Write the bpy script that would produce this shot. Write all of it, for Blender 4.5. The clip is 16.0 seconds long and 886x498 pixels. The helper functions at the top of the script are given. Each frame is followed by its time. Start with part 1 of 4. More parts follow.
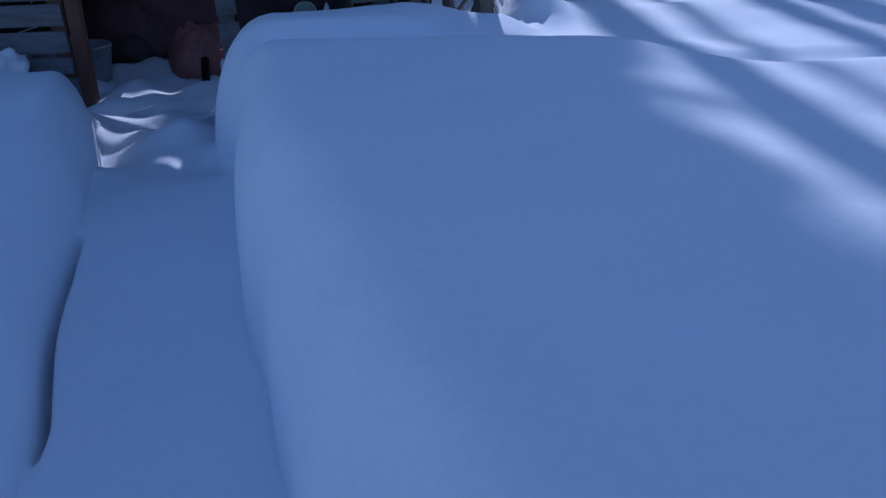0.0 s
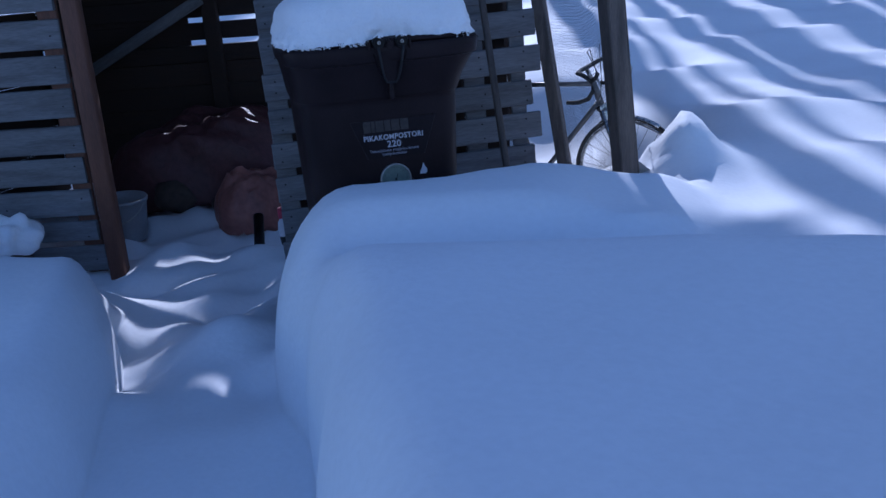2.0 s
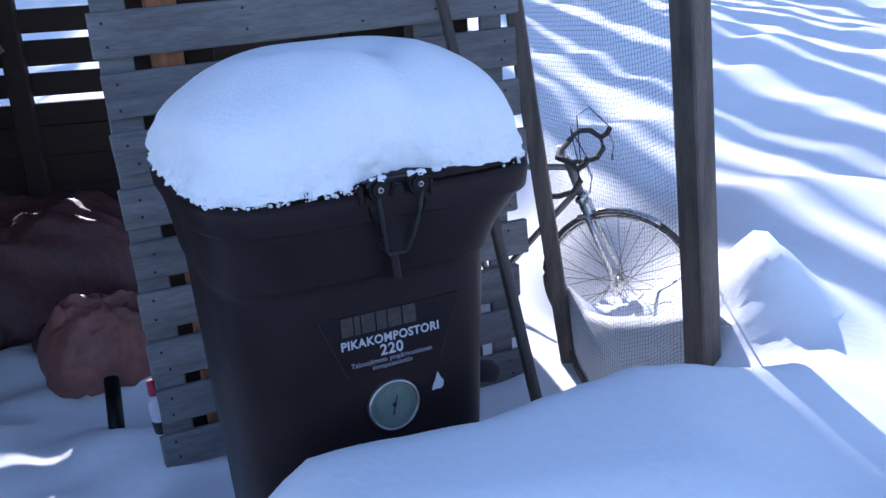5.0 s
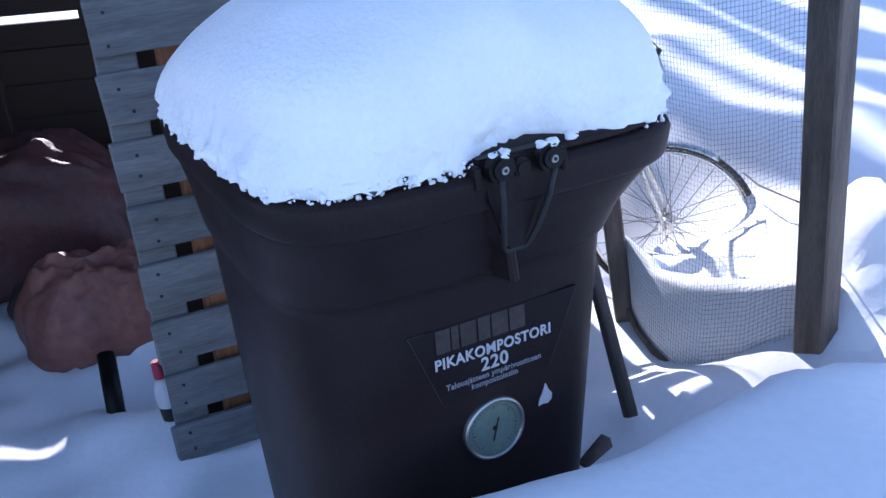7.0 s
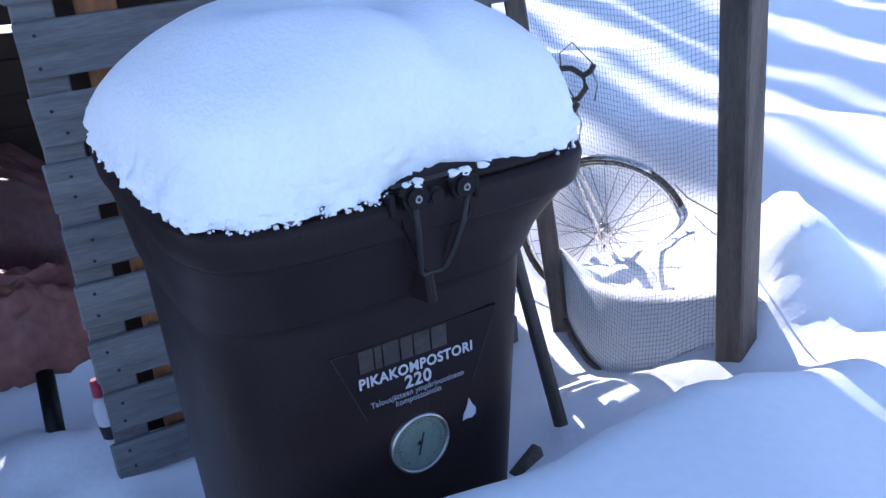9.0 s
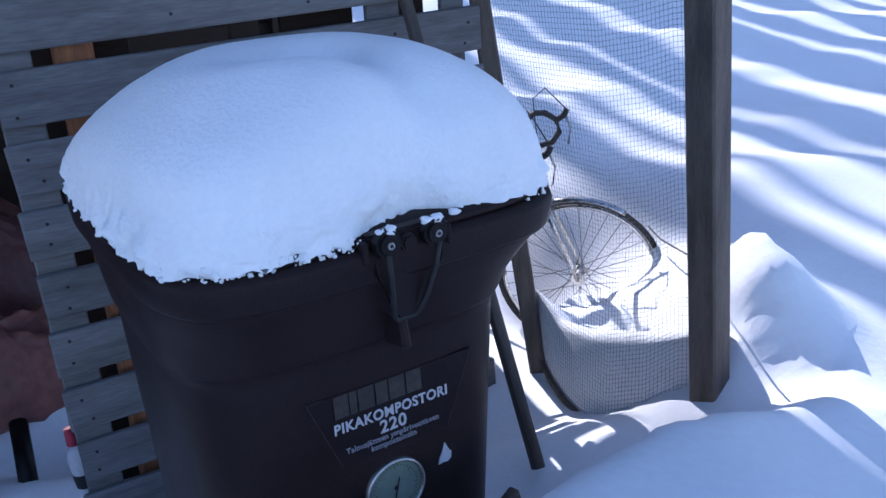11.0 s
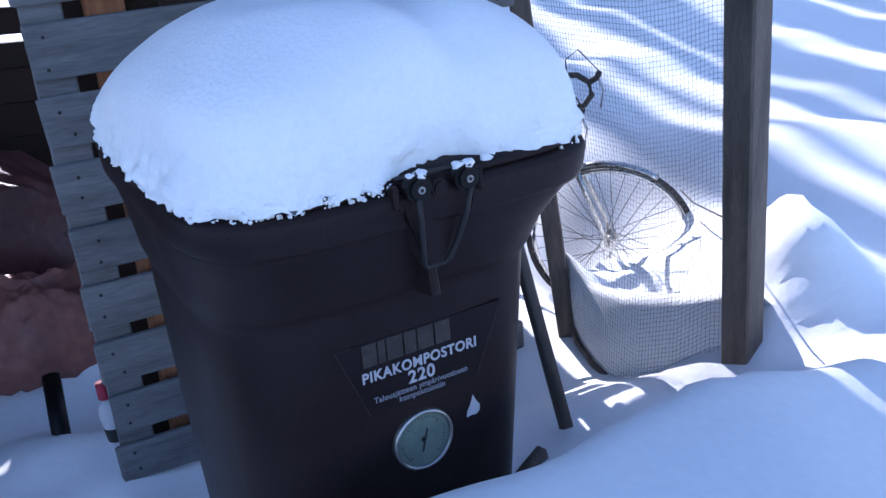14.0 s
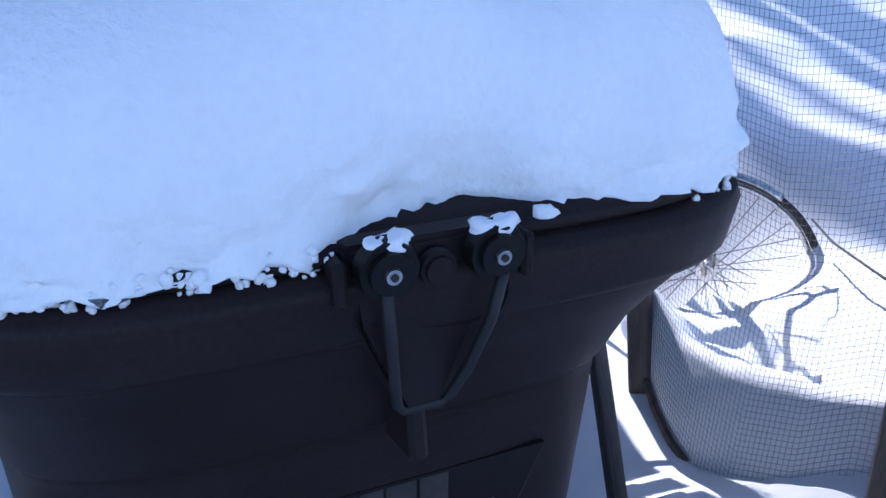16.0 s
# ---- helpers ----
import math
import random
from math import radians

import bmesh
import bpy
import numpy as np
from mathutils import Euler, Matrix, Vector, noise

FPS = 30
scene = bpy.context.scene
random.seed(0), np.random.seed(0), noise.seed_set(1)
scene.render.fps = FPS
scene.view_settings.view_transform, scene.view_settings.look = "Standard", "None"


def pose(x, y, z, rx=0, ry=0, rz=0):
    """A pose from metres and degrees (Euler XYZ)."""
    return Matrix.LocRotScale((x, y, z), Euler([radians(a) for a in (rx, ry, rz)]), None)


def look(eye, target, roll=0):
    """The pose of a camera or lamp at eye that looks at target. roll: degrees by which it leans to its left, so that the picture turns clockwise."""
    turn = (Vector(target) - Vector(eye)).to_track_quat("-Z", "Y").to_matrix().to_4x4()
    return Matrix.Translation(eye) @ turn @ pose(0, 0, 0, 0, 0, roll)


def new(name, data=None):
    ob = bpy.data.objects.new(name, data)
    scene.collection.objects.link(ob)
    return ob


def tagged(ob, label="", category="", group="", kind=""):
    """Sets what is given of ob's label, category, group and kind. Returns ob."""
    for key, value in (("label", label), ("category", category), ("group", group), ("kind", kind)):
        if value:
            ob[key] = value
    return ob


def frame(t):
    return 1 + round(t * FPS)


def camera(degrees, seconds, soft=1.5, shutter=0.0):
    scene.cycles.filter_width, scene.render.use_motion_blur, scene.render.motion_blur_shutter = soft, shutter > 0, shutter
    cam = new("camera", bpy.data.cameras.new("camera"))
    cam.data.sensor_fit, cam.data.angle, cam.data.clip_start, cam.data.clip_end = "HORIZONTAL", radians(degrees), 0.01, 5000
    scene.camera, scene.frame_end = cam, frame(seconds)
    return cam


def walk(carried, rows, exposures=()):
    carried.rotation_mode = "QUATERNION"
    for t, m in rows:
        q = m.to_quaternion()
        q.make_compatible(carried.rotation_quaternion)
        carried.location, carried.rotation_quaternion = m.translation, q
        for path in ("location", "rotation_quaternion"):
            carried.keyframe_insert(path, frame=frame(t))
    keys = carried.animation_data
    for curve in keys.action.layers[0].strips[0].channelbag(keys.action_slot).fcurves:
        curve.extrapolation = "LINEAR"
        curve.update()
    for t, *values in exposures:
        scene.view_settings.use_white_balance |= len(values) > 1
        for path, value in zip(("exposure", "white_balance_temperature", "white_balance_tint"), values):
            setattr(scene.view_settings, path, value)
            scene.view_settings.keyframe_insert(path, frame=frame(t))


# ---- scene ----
cam = camera(53.9, 16.0)
PATH = [
    (0, (0.68, -0.177, 1.433), (0.407, 1.628, 0.616), -2.5),
    (0.5, (0.546, 0.056, 1.451), (0.222, 1.848, 0.625), -1.1),
    (1, (0.41, 0.436, 1.462), (-0.087, 2.203, 0.667), -7.6),
    (1.5, (0.3, 0.768, 1.448), (-0.138, 2.524, 0.596), -1.4),
    (2, (0.153, 1.068, 1.491), (-0.217, 2.935, 0.875), -4.3),
    (2.5, (-0.042, 1.276, 1.556), (-0.495, 3.17, 1.102), -5.2),
    (3, (-0.169, 1.455, 1.631), (-0.492, 3.395, 1.269), 0.4),
    (3.5, (-0.149, 1.706, 1.607), (-0.373, 3.649, 1.188), -4.9),
    (4, (-0.281, 1.973, 1.587), (-0.575, 3.879, 1.06), -5.6),
    (4.5, (-0.434, 2.148, 1.646), (-0.522, 4.059, 1.061), -0.9),
    (4.7, (-0.462, 2.269, 1.64), (-0.486, 4.179, 1.046), -2.0),
    (6.8, (-0.733, 2.905, 1.649), (-0.607, 4.733, 0.846), -4.9),
    (7, (-0.733, 2.892, 1.64), (-0.642, 4.718, 0.828), -3.8),
    (7.5, (-0.728, 2.885, 1.649), (-0.663, 4.678, 0.765), -3.5),
    (8, (-0.726, 2.872, 1.657), (-0.658, 4.657, 0.758), -4.3),
    (8.5, (-0.715, 2.873, 1.661), (-0.606, 4.666, 0.781), -4.0),
    (9, (-0.678, 2.85, 1.684), (-0.487, 4.67, 0.877), -3.2),
    (9.2, (-0.678, 2.854, 1.694), (-0.43, 4.672, 0.897), -3.3),
    (11.3, (-0.669, 2.83, 1.698), (-0.427, 4.683, 0.987), -3.0),
    (11.5, (-0.689, 2.832, 1.689), (-0.475, 4.691, 0.984), -2.5),
    (12, (-0.717, 2.837, 1.678), (-0.571, 4.697, 0.956), -2.2),
    (12.5, (-0.715, 2.839, 1.676), (-0.582, 4.694, 0.94), -3.1),
    (13, (-0.719, 2.844, 1.675), (-0.604, 4.696, 0.929), -3.3),
    (13.5, (-0.707, 2.842, 1.669), (-0.597, 4.692, 0.918), -3.5),
    (14, (-0.675, 2.835, 1.654), (-0.498, 4.67, 0.879), -3.3),
    (14.5, (-0.738, 2.909, 1.628), (-0.585, 4.715, 0.783), -4.5),
    (15, (-0.738, 3.02, 1.615), (-0.526, 4.794, 0.715), -2.7),
    (15.5, (-0.586, 3.237, 1.585), (-0.608, 5.054, 0.749), -8.4),
    (16, (-0.562, 3.48, 1.519), (-0.55, 5.288, 0.662), 1.6),
]
EXPOSURES = [(0, -0.75, 4700, 21), (1, -0.55, 4700, 21), (1.5, -0.42, 4750, 21), (2, -0.35, 4850, 21), (2.5, 0.05, 5050, 21), (3, 0.62, 5500, 21),
             (4.5, 0.76, 5550, 21), (7, 1.04, 5600, 21), (7.7, 1.14, 5650, 21), (9, 1.1, 5650, 21), (11.5, 0.53, 5500, 21), (13.5, 0.79, 5550, 21), (14.5, 0.92, 5550, 21), (15.5, 0.87, 5500, 21), (16, 0.62, 5400, 21)]
walk(cam, [(t, look(eye, target, roll)) for t, eye, target, roll in PATH], EXPOSURES)
PI = math.pi
# ---- light: low spring sun from behind the shed, clear sky ----
SUN_ELEV, SUN_AZ = 28.5, 100.0
world = bpy.data.worlds.new("sky")
scene.world = world
world.use_nodes = True
wn = world.node_tree.nodes
sky = wn.new("ShaderNodeTexSky")
sky.sky_type, sky.sun_disc = "NISHITA", False
sky.sun_elevation, sky.sun_rotation = radians(SUN_ELEV), radians(90 - SUN_AZ)
sky.air_density, sky.dust_density, sky.ozone_density = 1.0, 0.6, 1.2
wn["Background"].inputs["Strength"].default_value = 0.15
world.node_tree.links.new(sky.outputs[0], wn["Background"].inputs["Color"])
sun = new("sun", bpy.data.lights.new("sun", "SUN"))
sun.data.energy, sun.data.angle, sun.data.color = 4.2, radians(0.35), (1.0, 0.95, 0.88)
sun_way = Vector((math.cos(radians(SUN_AZ)) * math.cos(radians(SUN_ELEV)),
                  math.sin(radians(SUN_AZ)) * math.cos(radians(SUN_ELEV)), math.sin(radians(SUN_ELEV))))
sun.matrix_world = look(sun_way * 40, (0, 0, 0))


# ---- materials ----
def material(name, color, rough=0.6, vary=0.12, scale=8.0, fine=60.0, bump=0.15, bump_dist=0.004, metal=0.0,
             stretch=(1, 1, 1), second=None, per_object=0.0, spec=0.5, coords="Object"):
    """A node material: base colour varied by a coarse and a fine noise, with fine relief."""
    m = bpy.data.materials.new(name)
    m.use_nodes = True
    nt = m.node_tree
    n, l = nt.nodes, nt.links
    b = n["Principled BSDF"]
    tc = n.new("ShaderNodeTexCoord")
    mp = n.new("ShaderNodeMapping")
    mp.inputs["Scale"].default_value = stretch
    l.new(tc.outputs[coords], mp.inputs[0])
    vec = mp.outputs[0]
    if per_object:
        info = n.new("ShaderNodeObjectInfo")
        off = n.new("ShaderNodeVectorMath")
        off.operation = "MULTIPLY_ADD"
        l.new(info.outputs["Random"], off.inputs[0])
        off.inputs[1].default_value = (37.0, 17.0, 23.0)
        l.new(vec, off.inputs[2])
        vec = off.outputs[0]
    big, small = n.new("ShaderNodeTexNoise"), n.new("ShaderNodeTexNoise")
    big.inputs["Scale"].default_value, small.inputs["Scale"].default_value = scale, fine
    big.inputs["Detail"].default_value, small.inputs["Detail"].default_value = 4.0, 5.0
    l.new(vec, big.inputs["Vector"])
    l.new(vec, small.inputs["Vector"])
    mix = n.new("ShaderNodeMix")
    mix.data_type = "RGBA"
    dark = second or tuple(c * (1 - 2.2 * vary) for c in color)
    mix.inputs["A"].default_value = (*dark, 1)
    mix.inputs["B"].default_value = (*color, 1)
    ramp = n.new("ShaderNodeMapRange")
    ramp.inputs["From Min"].default_value, ramp.inputs["From Max"].default_value = 0.33, 0.62
    l.new(big.outputs["Fac"], ramp.inputs["Value"])
    l.new(ramp.outputs["Result"], mix.inputs["Factor"])
    hsv = n.new("ShaderNodeHueSaturation")
    l.new(mix.outputs["Result"], hsv.inputs["Color"])
    val = n.new("ShaderNodeMapRange")
    val.inputs["To Min"].default_value, val.inputs["To Max"].default_value = 1 - vary * 1.6, 1 + vary * 1.6
    val.inputs["From Min"].default_value, val.inputs["From Max"].default_value = 0.25, 0.75
    l.new(small.outputs["Fac"], val.inputs["Value"])
    last = val.outputs["Result"]
    if per_object:
        rnd = n.new("ShaderNodeMapRange")
        rnd.inputs["To Min"].default_value, rnd.inputs["To Max"].default_value = 1 - per_object, 1 + per_object
        l.new(info.outputs["Random"], rnd.inputs["Value"])
        mul = n.new("ShaderNodeMath")
        mul.operation = "MULTIPLY"
        l.new(last, mul.inputs[0])
        l.new(rnd.outputs["Result"], mul.inputs[1])
        last = mul.outputs[0]
    l.new(last, hsv.inputs["Value"])
    l.new(hsv.outputs[0], b.inputs["Base Color"])
    rr = n.new("ShaderNodeMapRange")
    rr.inputs["To Min"].default_value, rr.inputs["To Max"].default_value = max(0.05, rough - 0.12), min(1, rough + 0.12)
    l.new(big.outputs["Fac"], rr.inputs["Value"])
    l.new(rr.outputs["Result"], b.inputs["Roughness"])
    b.inputs["Metallic"].default_value = metal
    b.inputs["Specular IOR Level"].default_value = spec
    if bump:
        bp = n.new("ShaderNodeBump")
        bp.inputs["Strength"].default_value, bp.inputs["Distance"].default_value = bump, bump_dist
        l.new(small.outputs["Fac"], bp.inputs["Height"])
        l.new(bp.outputs[0], b.inputs["Normal"])
    return m


snow_mat = material("snow", (0.93, 0.94, 0.96), 0.75, 0.015, 2.5, 45, 0.25, 0.006, spec=0.25)
fluff_mat = material("crumbly_snow", (0.94, 0.95, 0.96), 0.8, 0.015, 9, 120, 0.5, 0.006, spec=0.25)
grey_wood = material("grey_weathered_wood", (0.170, 0.170, 0.176), 0.8, 0.12, 5, 40, 0.5, 0.003, stretch=(0.6, 5, 5), second=(0.112, 0.110, 0.111), per_object=0.14)
dark_wood = material("dark_stained_wood", (0.035, 0.019, 0.013), 0.75, 0.14, 5, 40, 0.4, 0.003, stretch=(0.6, 5, 5), per_object=0.2)
brown_wood = material("brown_stained_wood", (0.15, 0.068, 0.042), 0.7, 0.14, 5, 40, 0.4, 0.003, stretch=(5, 5, 0.6))
post_wood = material("aged_brown_wood", (0.135, 0.107, 0.088), 0.7, 0.16, 5, 50, 0.5, 0.003, stretch=(6, 6, 0.7), second=(0.062, 0.050, 0.042))
orange_wood = material("reddish_wood", (0.34, 0.14, 0.065), 0.75, 0.14, 5, 40, 0.4, 0.003, stretch=(5, 5, 0.6))
plastic = material("brown_black_plastic", (0.0275, 0.0195, 0.0205), 0.40, 0.12, 6, 220, 0.18, 0.0012, spec=0.08)
plastic_black = material("black_plastic", (0.008, 0.007, 0.007), 0.4, 0.1, 6, 150, 0.1, 0.001, spec=0.2)
sticker_mat = material("black_label", (0.0205, 0.0148, 0.0165), 0.4, 0.1, 6, 150, 0.05, 0.001, spec=0.12)
ink_white = material("white_ink", (0.5, 0.5, 0.55), 0.5, 0.04, 30, 200, 0, 0)
ink_grey = material("grey_ink", (0.30, 0.30, 0.36), 0.5, 0.08, 30, 200, 0, 0)
ink_faded = material("faded_logo_ink", (0.042, 0.032, 0.029), 0.6, 0.2, 25, 120, 0, 0)
steel = material("dull_steel", (0.45, 0.45, 0.44), 0.35, 0.08, 20, 200, 0.1, 0.0005, metal=1.0)
dial_mat = material("pale_green_dial", (0.17, 0.215, 0.18), 0.35, 0.07, 12, 90, 0, 0)
black_metal = material("black_wire", (0.012, 0.011, 0.011), 0.6, 0.1, 20, 150, 0.1, 0.0005)
chrome = material("tarnished_chrome", (0.55, 0.54, 0.52), 0.28, 0.1, 25, 150, 0.1, 0.0005, metal=1.0)
spoke_mat = material("dull_grey_spokes", (0.13, 0.12, 0.11), 0.5, 0.1, 20, 150, 0.0, 0, metal=0.5)
rubber = material("black_rubber", (0.018, 0.017, 0.016), 0.75, 0.1, 20, 180, 0.3, 0.001)
frame_paint = material("grey_bicycle_paint", (0.16, 0.155, 0.15), 0.35, 0.1, 20, 150, 0.1, 0.0005, metal=0.4)
mesh_wire = material("galvanised_wire", (0.12, 0.12, 0.125), 0.45, 0.1, 30, 150, 0.0, 0, metal=0.6)
red_cloth = material("dusty_red_tarpaulin", (0.105, 0.038, 0.038), 0.55, 0.15, 4, 26, 0.6, 0.015)
pink_cloth = material("salmon_plastic", (0.30, 0.12, 0.095), 0.5, 0.14, 6, 26, 0.6, 0.012)
bucket_mat = material("pale_grey_plastic", (0.30, 0.31, 0.33), 0.45, 0.06, 8, 100, 0.1, 0.001)
bark = material("pine_bark", (0.15, 0.115, 0.09), 0.9, 0.2, 3, 14, 0.8, 0.02, stretch=(3, 3, 0.7), per_object=0.25)
needles = material("dark_needles", (0.045, 0.050, 0.026), 0.8, 0.25, 1.2, 8, 0, 0, per_object=0.2)
birch_bark = material("birch_bark", (0.42, 0.40, 0.37), 0.8, 0.25, 4, 14, 0.4, 0.01, stretch=(1, 1, 3))
roof_mat = material("dark_roof_boards", (0.03, 0.022, 0.018), 0.85, 0.15, 4, 30, 0.3, 0.003)
dark_stone = material("brown_stone", (0.09, 0.065, 0.05), 0.8, 0.15, 6, 30, 0.5, 0.006)
pinkred = material("crimson_plastic", (0.42, 0.03, 0.07), 0.5, 0.1, 8, 60, 0.1, 0.001)
white_plastic = material("white_plastic", (0.6, 0.6, 0.64), 0.45, 0.06, 8, 60, 0.1, 0.001)


# ---- building helpers ----
def place(ob, m):
    ob.matrix_basis = m
    return ob


def thing(name, m, label, category, group="", kind=""):
    ob = new(name)
    ob.empty_display_size = 0.1
    place(ob, m)
    return tagged(ob, label, category, group, kind)


def mesh_of(name, bm, mat, smooth=True):
    me = bpy.data.meshes.new(name)
    bmesh.ops.recalc_face_normals(bm, faces=bm.faces)
    bm.to_mesh(me)
    bm.free()
    me.materials.append(mat)
    for p in me.polygons:
        p.use_smooth = smooth
    return me


def part(name, bm, mat, parent, label="", m=None, smooth=False):
    """Links a bmesh (or a ready mesh) as ONE mesh object under a thing or a part."""
    me = bm if isinstance(bm, bpy.types.Mesh) else mesh_of(name, bm, mat, smooth)
    ob = new(name, me)
    ob.parent = parent
    if m is not None:
        ob.matrix_basis = m
    return tagged(ob, label)


def whole(name, bm, mat, label, category, m=None, group="", kind="", smooth=True):
    """A thing of one mesh."""
    ob = new(name, mesh_of(name, bm, mat, smooth))
    if m is not None:
        ob.matrix_basis = m
    return tagged(ob, label, category, group, kind)


def box(size, m=None, bevel=0.004, bm=None):
    bm = bm or bmesh.new()
    sub = bmesh.new()
    bmesh.ops.create_cube(sub, size=1)
    bmesh.ops.scale(sub, vec=size, verts=sub.verts)
    if bevel:
        bmesh.ops.bevel(sub, geom=sub.edges, offset=min(bevel, min(size) * 0.3), segments=1, affect="EDGES")
    if m is not None:
        bmesh.ops.transform(sub, matrix=m, verts=sub.verts)
    return join_into(bm, sub)


def join_into(bm, sub):
    me = bpy.data.meshes.new("tmp")
    sub.to_mesh(me)
    sub.free()
    bm.from_mesh(me)
    bpy.data.meshes.remove(me)
    return bm


def tube(points, radius, sides=8, bm=None, closed=False, radii=None):
    """A round bar along points."""
    bm = bm or bmesh.new()
    pts = [Vector(p) for p in points]
    rings, count = [], len(pts)
    up = Vector((0, 0, 1))
    for i, p in enumerate(pts):
        a = pts[(i - 1) % count] if closed or i else p
        c = pts[(i + 1) % count] if closed or i < count - 1 else p
        d = (c - a).normalized()
        side = d.cross(up)
        if side.length < 0.05:
            side = d.cross(Vector((1, 0, 0)))
        side.normalize()
        top = side.cross(d)
        r = radii[i] if radii else radius
        rings.append([bm.verts.new(p + (side * math.cos(2 * PI * k / sides) + top * math.sin(2 * PI * k / sides)) * r) for k in range(sides)])
    for i in range(count if closed else count - 1):
        a, c = rings[i], rings[(i + 1) % count]
        for k in range(sides):
            bm.faces.new((a[k], a[(k + 1) % sides], c[(k + 1) % sides], c[k]))
    if not closed:
        bm.faces.new(rings[0][::-1])
        bm.faces.new(rings[-1])
    return bm


def cylinder(r1, r2, depth, m=None, sides=24, bm=None, bevel=0.0):
    bm = bm or bmesh.new()
    sub = bmesh.new()
    bmesh.ops.create_cone(sub, cap_ends=True, segments=sides, radius1=r1, radius2=r2, depth=depth)
    if bevel:
        edges = [e for e in sub.edges if abs(e.verts[0].co.z - e.verts[1].co.z) < 1e-6]
        bmesh.ops.bevel(sub, geom=edges, offset=bevel, segments=2, affect="EDGES")
    if m is not None:
        bmesh.ops.transform(sub, matrix=m, verts=sub.verts)
    return join_into(bm, sub)


def ring_loft(rings, closed_top=True, closed_bottom=True, bm=None):
    """Skins a stack of equal rings of points."""
    bm = bm or bmesh.new()
    vs = [[bm.verts.new(p) for p in ring] for ring in rings]
    for a, c in zip(vs, vs[1:]):
        k = len(a)
        for i in range(k):
            bm.faces.new((a[i], a[(i + 1) % k], c[(i + 1) % k], c[i]))
    if closed_bottom:
        bm.faces.new(vs[0][::-1])
    if closed_top:
        bm.faces.new(vs[-1])
    return bm


def squircle(hw, hd, z, e=5.0, count=72, cx=0.0, cy=0.0):
    out = []
    for i in range(count):
        a = 2 * PI * i / count
        c, s = math.cos(a), math.sin(a)
        k = (abs(c) ** e + abs(s) ** e) ** (-1 / e)
        out.append(Vector((cx + hw * k * c, cy + hd * k * s, z)))
    return out


def waves(seed, count=14, low=0.6, high=5.0):
    """A smooth random height function over the ground, of waves of many directions."""
    rng = np.random.RandomState(seed)
    ang, ph = rng.rand(count) * 2 * PI, rng.rand(count) * 2 * PI
    fr = low * (high / low) ** rng.rand(count)
    amp = (low / fr) ** 0.8
    amp = amp / np.sqrt((amp ** 2).sum())

    def f(x, y):
        out = 0
        for a, p, q, w in zip(ang, ph, fr, amp):
            out = out + w * np.sin(q * 2 * PI * (x * np.cos(a) + y * np.sin(a)) + p)
        return out
    return f


def sstep(a, b, v):
    t = np.clip((v - a) / (b - a), 0, 1)
    return t * t * (3 - 2 * t)


# ---- the snow-covered ground: one sheet, with the shovelled path cut into it ----
RIGHT_Y = (-6.0, -0.5, 0.67, 1.10, 1.60, 2.42, 2.98, 3.25, 3.5, 3.9, 4.2, 4.6, 90.0)
RIGHT_X = (2.6, 0.83, 0.39, 0.175, -0.06, -0.42, -0.62, -0.71, -0.90, -1.09, -1.06, -0.88, -0.80)
LEFT_Y = (-6.0, 0.0, 1.56, 2.02, 2.71, 3.33, 3.65, 3.9, 4.1, 4.6, 90.0)
LEFT_X = (2.0, -0.05, -0.70, -0.92, -1.23, -1.47, -1.58, -1.72, -1.88, -2.0, -2.0)
w_big, w_mid, w_small = waves(3, 16, 0.05, 0.35), waves(7, 18, 0.5, 2.2), waves(11, 24, 1.6, 6.0)


def right_edge(y):
    return np.interp(y, RIGHT_Y, RIGHT_X) + 0.012 * np.sin(y * 5.1) + 0.008 * np.sin(y * 11.3 + 1)


def left_edge(y):
    return np.interp(y, LEFT_Y, LEFT_X) + 0.015 * np.sin(y * 4.3 + 2)


def ground_far(x, y):
    """Open snow outside the path: gentle, rising to the wood."""
    rise = sstep(7.5, 26, y) * (0.55 + 1.25 * sstep(9, 0, x) )
    near = 0.62 + 0.035 * w_mid(x, y) * sstep(2.8, 5.5, y)
    return near + rise + 0.10 * w_big(x, y) * sstep(5, 12, y)


